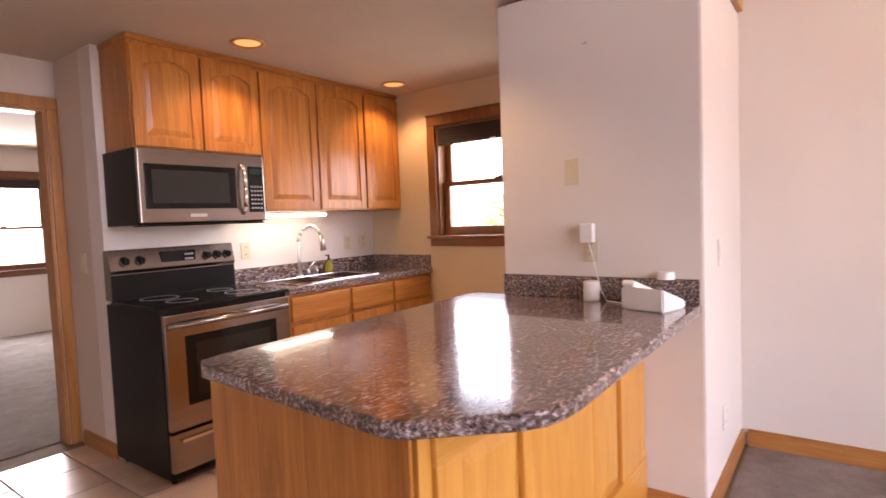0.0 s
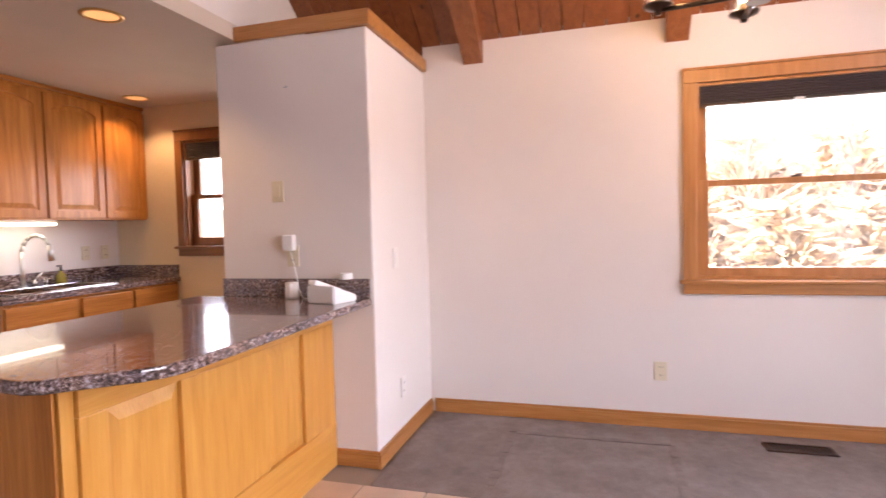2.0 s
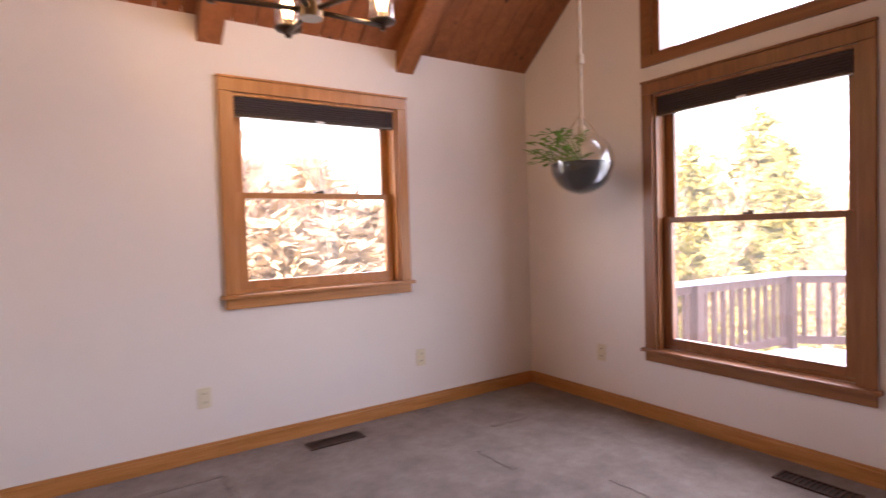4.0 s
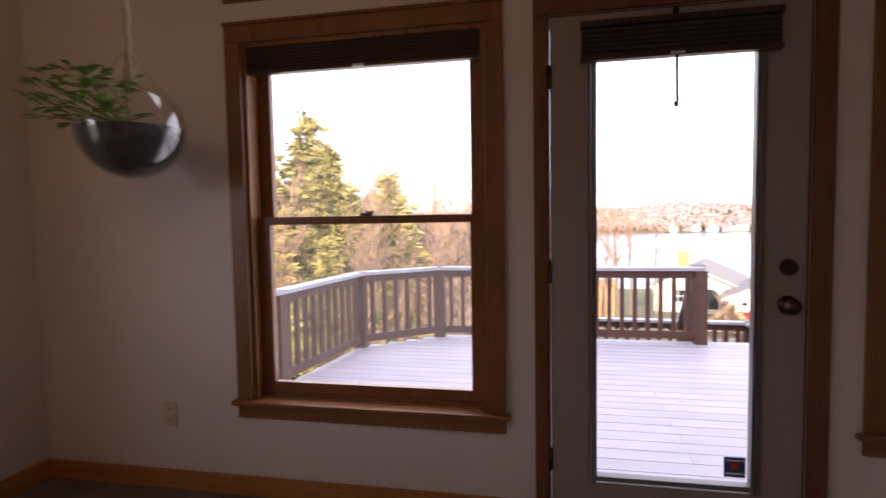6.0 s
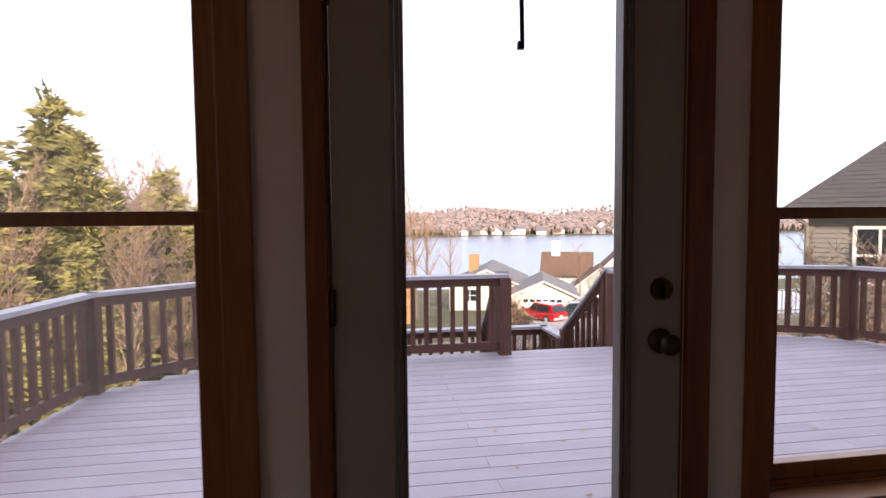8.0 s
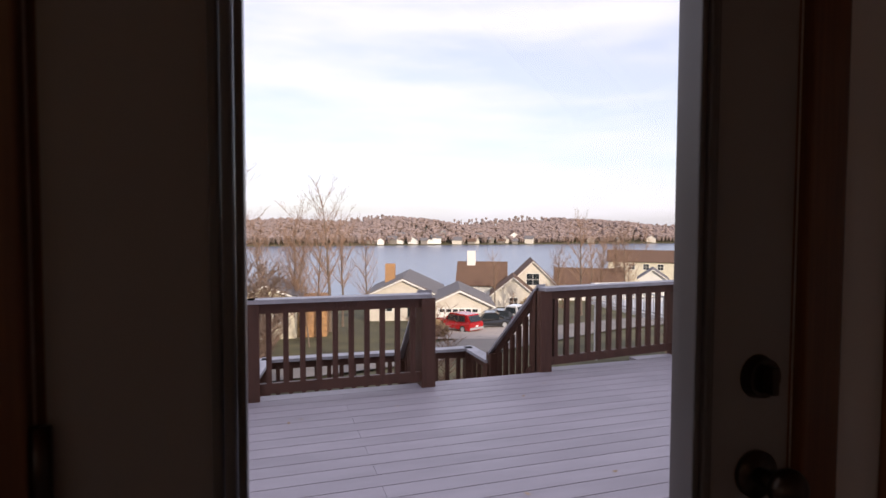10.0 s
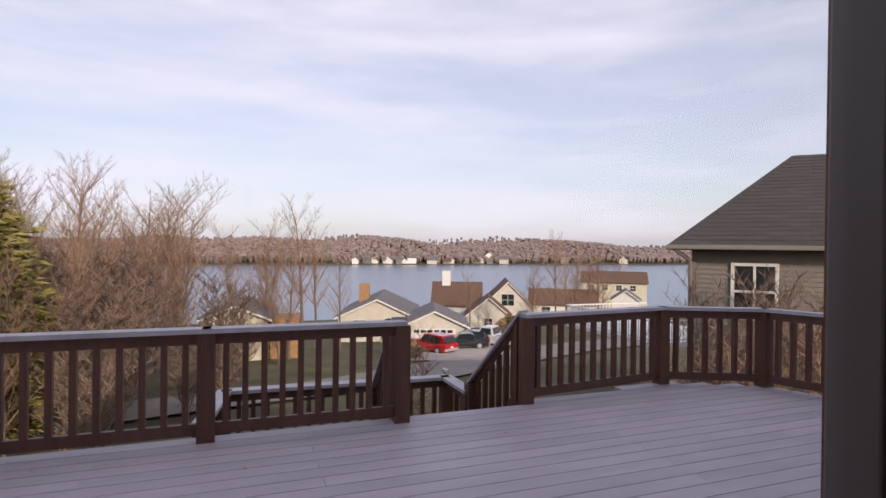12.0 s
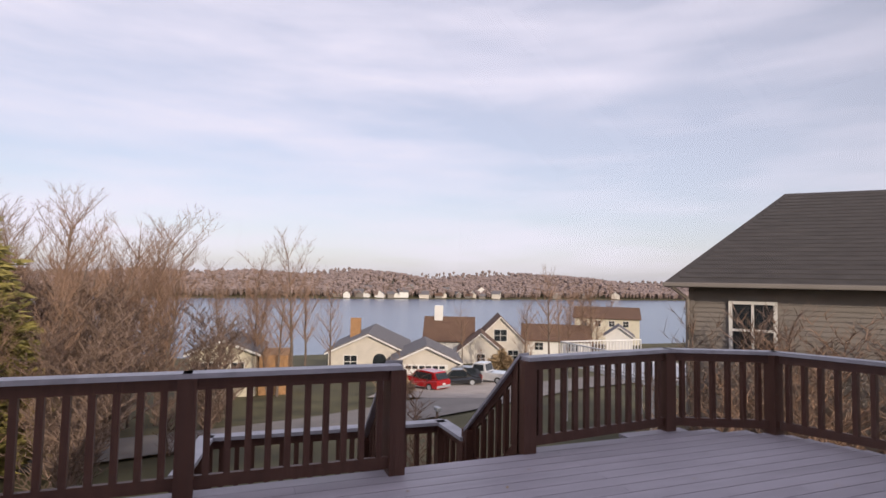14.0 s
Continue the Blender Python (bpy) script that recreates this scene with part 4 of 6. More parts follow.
hs.matrix_local = pose(0, 0, 0, -19.5, 0, 0)
k_ = B("keypad", GREYP, ph, (-0.02, 0.06, -0.05, 0.05, 0.0585, 0.0625))
k_.matrix_local = pose(0, 0, 0, -19.5, 0, 0)
ad = thing("plug_adapter", "white plug-in adapter in the outlet with thin cord", "adapter")
B("block", WHITE, ad, (0.938, 0.98, -4.465, -4.405, 1.165, 1.25), bevel=0.006)
bm = bmesh.new()
tube(bm, [(0.96, -4.43, 1.166), (0.965, -4.405, 1.08), (0.985, -4.37, 0.96), (1.0, -4.34, 0.9145), (1.03, -4.28, 0.9135), (1.05, -4.22, 0.9135)], 0.0025, 8)
part("cord", bm, WHITE, ad, smooth=True)
ps = thing("puck_sensor", "small round white sensor on top of the backsplash", "sensor")
bm = bmesh.new()
cyl(bm, (0.967, -4.1, 1.0125), (0.967, -4.1, 1.044), 0.034, 0.032, n=28)
part("case", bm, WHITE, ps, smooth=False)
ps2 = thing("white_jar", "small white plastic jar on the granite", "jar")
bm = bmesh.new()
lathe(bm, (0.99, -4.41, 0.9105), [(0, 0), (0.034, 0), (0.036, 0.01), (0.036, 0.08), (0.033, 0.086), (0, 0.086)], 24)
part("jar", bm, WHITE, ps2, smooth=True)
nh = thing("wall_hook", "tiny bronze nail in the bare pillar wall", "hook")
bm = bmesh.new()
cyl(bm, (0.93, -4.43, 2.05), (0.938, -4.43, 2.051), 0.003, n=8)
bx(bm, 0.9305, 0.934, -4.45, -4.43, 2.044, 2.048)
part("nail", bm, GREYP, nh)

for cx, cy in CANS:
    c = thing("recessed_light", "lit recessed ceiling light with brass reflector", "light", "recessed lights")
    bm = bmesh.new()
    lathe(bm, (cx, cy, KZ2), [(0.095, 0), (0.095, -0.005), (0.08, -0.008), (0.072, -0.0015)], 32)
    part("trim_ring", bm, BRASS, c, smooth=True)
    bm = bmesh.new()
    lathe(bm, (cx, cy, KZ2), [(0.0, -0.0012), (0.072, -0.0012)], 32)
    part("lamp", bm, CANGLOW, c)

# ---- chandelier ----
ch = thing("chandelier", "bronze five-arm chandelier with clear glass shades", "chandelier")
bm = bmesh.new()
cyl(bm, (CHX, CHY, CHZ - 0.035), (CHX, CHY, CHZ + 0.05), 0.045, 0.04, 20)
cyl(bm, (CHX, CHY, CHZ + 0.04), (CHX, CHY, CHZ + 0.1), 0.02, 0.02, 16)
part("hub", bm, BRONZE, ch)
bm = bmesh.new()
cyl(bm, (CHX, CHY, CHZ + 0.1), (CHX, CHY, zc(CHX) - 0.03), 0.008, n=12)
part("stem", bm, BRONZE, ch, smooth=True)
bm = bmesh.new()
cyl(bm, (CHX, CHY, zc(CHX) - 0.05), (CHX, CHY, zc(CHX) + 0.03), 0.065, 0.06, 24)
part("canopy", bm, BRONZE, ch)
for k in range(5):
    an = radians(CHA + 72 * k)
    ex, ey = CHX + CHR * math.cos(an), CHY + CHR * math.sin(an)
    bm = bmesh.new()
    tube(bm, [(CHX + 0.03 * math.cos(an), CHY + 0.03 * math.sin(an), CHZ), (ex, ey, CHZ + 0.03)], 0.011, 8)
    part("arm", bm, BRONZE, ch, smooth=True)
    bm = bmesh.new()
    lathe(bm, (ex, ey, CHZ + 0.03), [(0, -0.02), (0.012, -0.02), (0.02, 0.0), (0.056, 0.012), (0.061, 0.02), (0.02, 0.024), (0.018, 0.06), (0, 0.06)], 20)
    part("cup", bm, BRONZE, ch, smooth=True)
    bm = bmesh.new()
    lathe(bm, (ex, ey, CHZ + 0.05), [(0.058, 0.002), (0.058, 0.19), (0.0555, 0.19), (0.0555, 0.002)], 28)
    part("shade", bm, GLOBE, ch, "clear glass cylinder shade", smooth=True).visible_shadow = False
    bm = bmesh.new()
    lathe(bm, (ex, ey, CHZ + 0.09), [(0.0, 0), (0.016, 0.0), (0.02, 0.025), (0.028, 0.055), (0.022, 0.085), (0.0, 0.11)], 14)
    part("bulb", bm, BULB, ch, smooth=True).visible_shadow = False

# ---- hanging plant ----
GX, GY, GZ, GR = 0.87, -0.33, 1.65, 0.2
hp = thing("hanging_plant", "leafy plant in a hanging globe with a dark pot", "plant")
bm = bmesh.new()
lathe(bm, (GX, GY, GZ), [(GR * math.sin(a), -GR * math.cos(a)) for a in [math.pi * k / 18 * 0.86 for k in range(1, 19)]], 32)
part("globe", bm, GLOBE, hp, "clear glass globe", smooth=True).visible_shadow = False
bm = bmesh.new()
lathe(bm, (GX, GY, GZ), [(0.96 * GR * math.sin(a), -0.96 * GR * math.cos(a)) for a in [math.pi * k / 20 for k in range(0, 11)]] + [(0, 0.005)], 28)
part("pot", bm, POT, hp, smooth=True)
gz_top = zc(GX) + 0.0
bm = bmesh.new()
for k in range(24):
    za, zb = GZ + GR * 0.9 + (gz_top - GZ - GR * 0.9) * k / 24, GZ + GR * 0.9 + (gz_top - GZ - GR * 0.9) * (k + 1) / 24
    cyl(bm, (GX, GY, za), (GX + 0.004 * (-1) ** k, GY, zb), 0.012 if k % 8 else 0.024, n=8)
for k in range(4):
    an = radians(90 * k + 45)
    cyl(bm, (GX + GR * 0.55 * math.cos(an), GY + GR * 0.55 * math.sin(an), GZ + GR * 0.82), (GX, GY, GZ + GR * 1.6), 0.004, n=6)
part("cord", bm, ROPE, hp)
rnd = random.Random(4)
bm = bmesh.new()
for k in range(150):
    an, rr = rnd.uniform(0, 2 * math.pi), rnd.uniform(0.02, 0.17)
    lx, ly = GX + rr * math.cos(an) - 0.07, GY + rr * math.sin(an) - 0.15
    c = Vector((lx, ly, GZ + rnd.uniform(0.04, 0.22) - rr * 0.3))
    d = Vector((math.cos(an), math.sin(an), rnd.uniform(-0.4, 0.5))).normalized()
    s = d.cross(Vector((0, 0, 1))).normalized() * rnd.uniform(0.014, 0.026)
    L = rnd.uniform(0.045, 0.08)
    p0, p1, p2 = c, c + d * L * 0.5 + Vector((0, 0, 0.006)), c + d * L
    q = [bm.verts.new(v) for v in (p0, p1 + s, p2, p1 - s)]
    bm.faces.new(q)
    if k % 3 == 0:
        cyl(bm, (GX, GY, GZ + 0.0), c, 0.0015, n=4)
part("leaves", bm, LEAF, hp)

# ---- outdoors: deck ----
DZ = -0.165
OUTLINE = [(-0.02, 0.165), (0.37, 3.5), (1.16, 4.16), (4.08, 4.15), (5.33, 4.30), (7.15, 4.52), (8.15, 4.05), (8.7, 2.6), (8.7, 0.165)]


def span_at(y):
    xs_ = []
    for (xa, ya), (xb, yb) in zip(OUTLINE, OUTLINE[1:] + OUTLINE[:1]):
        if (ya <= y < yb) or (yb <= y < ya):
            xs_.append(xa + (xb - xa) * (y - ya) / (yb - ya))
    return (min(xs_), max(xs_)) if len(xs_) >= 2 else None


dk = tagged(new("deck_floor"), "frosted grey-lilac wooden deck boards", "deck", "", "structure")
y = 0.17
while y < 4.5:
    sp = span_at(y + 0.07)
    if sp and sp[1] - sp[0] > 0.2:
        cuts = [sp[0]] + [c for c in ([3.3, 6.9] if int(y / 0.145) % 2 else [1.9, 5.6]) if sp[0] + 0.3 < c < sp[1] - 0.3] + [sp[1]]
        for a, b in zip(cuts, cuts[1:]):
            B("board", DECK, dk, (a + 0.001, b - 0.001, y, y + 0.138, DZ - 0.03, DZ))
    y += 0.145
B("joist_frame", RAIL, dk, (0.5, 8.2, 0.2, 3.4, DZ - 0.25, DZ - 0.031), (1.2, 7.0, 3.4, 4.1, DZ - 0.25, DZ - 0.031))
for px_, py_ in ((0.6, 3.2), (3.0, 3.9), (5.0, 4.0), (7.0, 4.1), (8.2, 2.0)):
    B("support_post", RAIL, dk, (px_ - 0.07, px_ + 0.07, py_ - 0.07, py_ + 0.07, -4.2, DZ - 0.25))


def bar(bm, p, q, w, h, z0):
    """A straight bar from p to q in plan, w wide, from z0 to z0 + h; ends may have heights."""
    p, q = Vector(p), Vector(q)
    d = (q - p).to_2d().normalized()
    n = Vector((-d.y, d.x, 0)) * (w / 2)
    vs = [bm.verts.new(v) for v in (p - n + Vector((0, 0, z0)), q - n + Vector((0, 0, z0)), q + n + Vector((0, 0, z0)), p + n + Vector((0, 0, z0)), p - n + Vector((0, 0, z0 + h)), q - n + Vector((0, 0, z0 + h)), q + n + Vector((0, 0, z0 + h)), p + n + Vector((0, 0, z0 + h)))]
    fs = [bm.faces.new([vs[i] for i in f]) for f in ((3, 2, 1, 0), (4, 5, 6, 7), (0, 1, 5, 4), (1, 2, 6, 5), (2, 3, 7, 6), (3, 0, 4, 7))]
    bmesh.ops.recalc_face_normals(bm, faces=fs)


def railing(pts, zf, label, height=0.845, group="deck railings", post_low=0.35, skip_last=False):
    """A railing along points (x, y) or (x, y, floor)."""
    r = thing("railing", label, "railing", group)
    P3 = [Vector((p[0], p[1], p[2] if len(p) > 2 else zf)) for p in pts]
    for p in P3:
        B("post", RAIL, r, (p.x - 0.063, p.x + 0.063, p.y - 0.063, p.y + 0.063, p.z - post_low, p.z + height - 0.04), bevel=0.005)
    for p, q in zip(P3, P3[1:]):
        bm = bmesh.new()
        e = (q - p).normalized() * 0.03
        bar(bm, p - e, q + e, 0.14, 0.035, height - 0.039)
        part("cap", bm, FROST, r, "cap board whitened by frost")
        bm = bmesh.new()
        bar(bm, p, q, 0.04, 0.085, height - 0.125)
        part("top_rail", bm, RAIL, r)
        bm = bmesh.new()
        bar(bm, p, q, 0.04, 0.085, 0.05)
        part("bottom_rail", bm, RAIL, r)
        n = max(2, int((q - p).length / 0.135))
        for k in range(1, n):
            c = p + (q - p) * (k / n)
            B("baluster", RAIL, r, (c.x - 0.022, c.x + 0.022, c.y - 0.022, c.y + 0.022, c.z + 0.13, c.z + height - 0.12))
    return r


railing([(0.0, 0.4), (0.2, 2.0), (0.39, 3.5), (1.16, 4.14), (2.57, 4.13), (4.07, 4.12)], DZ, "brown stained deck railing with frosted cap")
railing([(5.33, 4.27), (7.12, 4.48), (8.1, 4.03), (8.64, 2.6), (8.64, 0.4)], DZ, "brown stained deck railing beside the steps")
LZ = -1.04
railing([(5.33, 4.36, DZ), (5.08, 4.95, -0.92)], DZ, "sloping stair railing with frosted cap", group="stair railings")
railing([(4.07, 4.22, DZ), (4.07, 4.95, -0.92)], DZ, "sloping stair railing below the deck", group="stair railings")
railing([(2.5, 4.72), (2.66, 5.74), (5.05, 5.64), (5.06, 5.0)], LZ, "lower landing railing with frosted cap", group="stair railings", post_low=1.8)
stp = tagged(new("deck_steps"), "wooden steps from the deck to the landing", "stairs", "", "structure")
for k in range(4):
    B("tread", DECK, stp, (4.13, 5.1, 4.3 + k * 0.19, 4.52 + k * 0.19, DZ - 0.20 * (k + 1) - 0.04, DZ - 0.20 * (k + 1)), bevel=0.004)
B("stringer", RAIL, stp, (4.09, 4.128, 4.25, 5.0, -1.4, DZ - 0.2), (5.102, 5.14, 4.35, 5.0, -1.4, DZ - 0.2))
ld = tagged(new("landing"), "wooden landing below the deck", "deck", "", "structure")
for k in range(7):
    B("board", DECK, ld, (2.5, 5.1, 4.72 + k * 0.145, 4.855 + k * 0.145, LZ - 0.03, LZ))
B("joist_frame", RAIL, ld, (2.6, 5.0, 4.8, 5.6, LZ - 0.2, LZ - 0.031))

# ---- ground, road, lake ----
LAKE = -13.0


def gz(x, y):
    """Height of the hillside that falls from the house to the lake and rises on the far shore."""
    stops = ((-60, -1.5), (0, -1.9), (6, -3.2), (20, -5.4), (35, -7.3), (50, -8.6), (70, -10.5), (100, -12.4), (125, -15), (330, -15), (385, -13.2), (470, -6), (700, 3), (2500, 3))
    z = stops[-1][1]
    for (a, p), (b, q) in zip(stops, stops[1:]):
        if y <= b:
            t = max(0.0, (y - a) / (b - a))
            z = p + (q - p) * t
            break
    if x < -10 and y < 140:
        z = max(z, z + (-10 - x) * 0.05)
    z += 0.25 * noise.noise((x * 0.06, y * 0.06, 0.0)) if y > 8 else 0
    return z


def sheet(name, xs_, ys_, material, dz, label, category):
    vs = [(x, y, gz(x, y) + dz) for y in ys_ for x in xs_]
    n = len(xs_)
    fs = [(j * n + i, j * n + i + 1, (j + 1) * n + i + 1, (j + 1) * n + i) for j in range(len(ys_) - 1) for i in range(n - 1)]
    me = bpy.data.meshes.new(name)
    me.from_pydata(vs, [], fs)
    me.materials.append(material)
    return tagged(new(name, me), label, category, "", "structure")


GRASS = plain("late_autumn_grass", (0.085, 0.075, 0.032), 0.95, vary=0.45, scale=0.35, fine=25, relief=0.8)
ROADM = plain("asphalt_road", (0.22, 0.195, 0.175), 0.85, vary=0.15, scale=0.5, fine=60, relief=0.3)
CONC = plain("concrete_drive", (0.42, 0.36, 0.31), 0.85, vary=0.12, scale=0.4, fine=40, relief=0.2)
gx = [-2500, -900, -400, -200, -120] + [-80 + 4 * k for k in range(46)] + [130, 200, 400, 900, 2500]
gy = [-800, -200, -60, -30, -15, -10, -6, -3, 0.1, 2, 4, 6, 9] + [12 + 4 * k for k in range(24)] + [112, 125, 330, 385, 420, 470, 560, 700, 1200, 2500]
sheet("ground", gx, gy, GRASS, 0, "brown-green late autumn lawn falling to the lake", "ground")


def ribbon(name, line, width, material, label):
    vs, fs = [], []
    pts = [Vector(p) for p in line]
    fine = []
    for p, q in zip(pts, pts[1:]):
        fine += [p.lerp(q, k / 8) for k in range(8)]
    fine.append(pts[-1])
    for i, p in enumerate(fine):
        d = (fine[min(i + 1, len(fine) - 1)] - fine[max(i - 1, 0)]).normalized()
        nrm = Vector((-d.y, d.x))
        for s in range(-3, 4):
            c = p + nrm * width / 6 * s
            vs.append((c.x, c.y, gz(c.x, c.y) + 0.12))
    for i in range(len(fine) - 1):
        for s in range(6):
            fs.append((i * 7 + s, i * 7 + s + 1, i * 7 + s + 8, i * 7 + s + 7))
    me = bpy.data.meshes.new(name)
    me.from_pydata(vs, [], fs)
    me.materials.append(material)
    return tagged(new(name, me), label, "road", "", "structure")


ribbon("road", [(-30, 20), (-8, 25), (4, 29), (14, 34), (30, 42), (60, 50)], 6.5, ROADM, "grey asphalt lane curving past the houses")
ribbon("driveway", [(17.0, 39), (21, 46), (23.5, 52.0)], 9.5, CONC, "pale concrete driveway with parked cars")
wm, wnt, wb = nodes_of("lake_water")
wb.inputs["Base Color"].default_value, wb.inputs["Roughness"].default_value = (0.10, 0.14, 0.22, 1), 0.22
wv = coords(wnt, (0.25, 1.0, 1))
wno2 = node(wnt, "ShaderNodeTexNoise", Scale=0.6, Detail=5.0)
wnt.links.new(wv, wno2.inputs["Vector"])
bump(wnt, wb, wno2.outputs["Fac"], 0.5, 0.3)
bm = bmesh.new()
bmesh.ops.create_grid(bm, x_segments=2, y_segments=2, size=1, matrix=Matrix.Translation((0, 250, LAKE)) @ Matrix.Diagonal((1500, 160, 1, 1)))
tagged(part("water", bm, wm), "calm grey-blue lake", "lake", "", "structure")


# ---- trees ----
BARK = plain("bare_bark", (0.15, 0.115, 0.09), 0.9, vary=0.3, scale=5, fine=40, relief=0.5)
TWIG = plain("reddish_twigs", (0.27, 0.17, 0.115), 0.9, vary=0.35, scale=2, fine=30, relief=0.2)
BRUSH = plain("dark_brush", (0.19, 0.13, 0.10), 0.9, vary=0.35, scale=2, fine=30, relief=0.2)
NEEDLE = plain("pine_needles", (0.25, 0.215, 0.065), 0.8, vary=0.5, scale=1.5, fine=20, relief=0.3)
DRYLEAF = plain("dry_leaves", (0.40, 0.29, 0.17), 0.8, vary=0.4, scale=3, fine=20, relief=0.2)
# distance haze is put into this paler, duller wood colour
HILLWOOD = plain("far_bare_wood", (0.27, 0.205, 0.185), 0.95, vary=0.2, scale=0.12, fine=1.5, relief=0.6)


def bare_tree(seed, height, trunk_r, levels, spread, lean=0.1, low=0.25, splits=4, twig=0.014):
    """Trunk and limb meshes of a leafless tree: tapered, forking tubes."""
    rn = random.Random(seed)
    V, F = [[], []], [[], []]

    def seg(p, q, ra, rb, which, n):
        d = (q - p).normalized()
        u = d.orthogonal().normalized()
        w = d.cross(u)
        base = len(V[which])
        for c, r in ((p, ra), (q, rb)):
            for k in range(n):
                a = 2 * math.pi * k / n
                V[which].append(c + (u * math.cos(a) + w * math.sin(a)) * r)
        for k in range(n):
            F[which].append((base + k, base + (k + 1) % n, base + n + (k + 1) % n, base + n + k))

    def limb(p, d, L, r, lev):
        which, n = (0, 6) if lev == 0 else (1, 4 if lev < 2 else 3)
        steps = 6 if lev == 0 else 3
        pts = [p]
        for k in range(steps):
            jit = Vector((rn.uniform(-1, 1), rn.uniform(-1, 1), rn.uniform(-0.3, 0.6))) * (0.1 if lev == 0 else 0.28)
            d = (d + jit * 0.7).normalized()
            q = p + d * (L / steps)
            seg(p, q, r * (1 - 0.85 * k / steps), r * (1 - 0.85 * (k + 1) / steps), which, n)
            p = q
            pts.append(p)
            if lev < levels and (lev > 0 or k / steps >= low):
                for _ in range(splits if lev == 0 else 2 + (lev == 1)):
                    a = rn.uniform(0, 2 * math.pi)
                    side = Vector((math.cos(a), math.sin(a), 0))
                    nd = (d * (1.0 - spread * 0.6) + side * spread + Vector((0, 0, 0.25))).normalized()
                    s = (1 - 0.55 * k / steps) if lev == 0 else 0.8
                    limb(pts[-2].lerp(p, rn.random()), nd, L * rn.uniform(0.32, 0.5) * s, max(r * 0.42 * (1 - 0.6 * k / steps), twig), lev + 1)

    limb(Vector((0, 0, -0.3)), Vector((rn.uniform(-lean, lean), rn.uniform(-lean, lean), 1)).normalized(), height, trunk_r, 0)
    out = []
    for nm, v, f in (("trunk", V[0], F[0]), ("crown", V[1], F[1])):
        me = bpy.data.meshes.new(nm)
        me.from_pydata([tuple(c) for c in v], [], f)
        out.append(me)
    return out


def tree_thing(name, label, category, meshes, mats, group):
    t = thing(name, label, category, group)
    for me, m in zip(meshes, mats):
        me.materials.append(m)
        o = new(me.name.split(".")[0], me)
        o.parent = t
    return t


def plant_at(proto, x, y, rz, s, dz=0.0):
    m = Matrix.Translation((x, y, gz(x, y) + dz)) @ pose(0, 0, 0, 0, 0, rz)
    c = copy_thing(proto, m)
    c.scale = (s, s, s)
    return c


rt = random.Random(11)
tallA = tree_thing("bare_tree", "tall leafless tree with fine grey-brown branches", "tree", bare_tree(1, 12.5, 0.18, 3, 0.62, 0.06, 0.3, 5, 0.011), (BARK, TWIG), "bare trees")
tallA.matrix_world = Matrix.Translation((8.2, 51, gz(8.2, 51)))
tallB = tree_thing("bare_tree", "leafless tree with upright reddish twigs", "tree", bare_tree(7, 11, 0.12, 3, 0.6, 0.05, 0.12, 7, 0.010), (BARK, TWIG), "bare trees")
tallB.matrix_world = Matrix.Translation((-1.8, 47, gz(-1.8, 47)))
for x, y, rz, s in ((4.6, 52, 40, 1.0), (-3, 44, 90, 1.1), (-7, 40, 200, 1.15), (-11, 44, 10, 1.2), (-15, 38, 70, 1.1), (-5, 55, 130, 1.25), (-19, 47, 300, 1.2), (38, 62, 20, 0.75), (46, 64, 140, 0.8), (2.5, 60, 250, 1.05), (-1, 36, 77, 0.95), (-23, 36, 10, 1.1)):
    plant_at(tallB, x, y, rz, s)
for x, y, rz, s in ((50, 72, 15, 0.75), (59, 79, 75, 0.8), (71, 96, 130, 0.9), (47, 60, 220, 0.6), (90, 110, 10, 1.0), (37.5, 55, 30, 0.85), (-9, 50, 100, 1.15), (60, 78, 210, 0.9), (-14, 30, 260, 0.9), (28, 33.5, 50, 0.45), (33, 70, 300, 0.6), (64, 90, 80, 0.9)):
    plant_at(tallA, x, y, rz, s)
brush = tree_thing("brush_thicket", "dense leafless brush with dark tangled stems", "shrub", bare_tree(21, 4.6, 0.05, 3, 0.75, 0.3, 0.0, 7), (BRUSH, BRUSH), "brush")
brush.matrix_world = Matrix.Translation((-1.5, 19, gz(-1.5, 19)))
for k in range(26):
    x, y = rt.uniform(-16, 2.5), rt.uniform(14, 36)
    if x > -2 and y < 17:
        x -= 5
    plant_at(brush, x, y, rt.uniform(0, 360), rt.uniform(0.8, 1.45))
for k in range(20):
    plant_at(brush, -9.5 + 0.4 * k + rt.uniform(-0.5, 0.5), rt.uniform(20, 31), rt.uniform(0, 360), rt.uniform(1.0, 1.45))
shrub = tree_thing("bare_shrub", "leafless twiggy garden shrub with reddish stems", "shrub", bare_tree(33, 2.4, 0.03, 2, 0.8, 0.3, 0.0, 7, 0.006), (TWIG, TWIG), "bare shrubs")
shrub.matrix_world = Matrix.Translation((10.5, 8.2, gz(10.5, 8.2) + 0.3))
for x, y, s in ((13.4, 9.4, 1.5), (14.1, 8.6, 1.75), (14.9, 7.8, 1.8), (15.6, 7.1, 1.7), (12.4, 10.2, 1.3), (13.9, 7.4, 1.5), (12.4, 8.4, 1.3), (16.2, 6.4, 1.7), (6.6, 12.0, 1.5), (7.0, 12.6, 1.3), (14.5, 40, 1.1), (13.5, 37, 1.0), (31, 60, 1.3), (42, 67, 1.6), (-6, -3, 1.3), (-7.5, -1, 1.2), (-6.5, 1, 1.2), (-8, -5.5, 1.4), (-10, -8, 1.5)):
    plant_at(shrub, x, y, rt.uniform(0, 360), s)


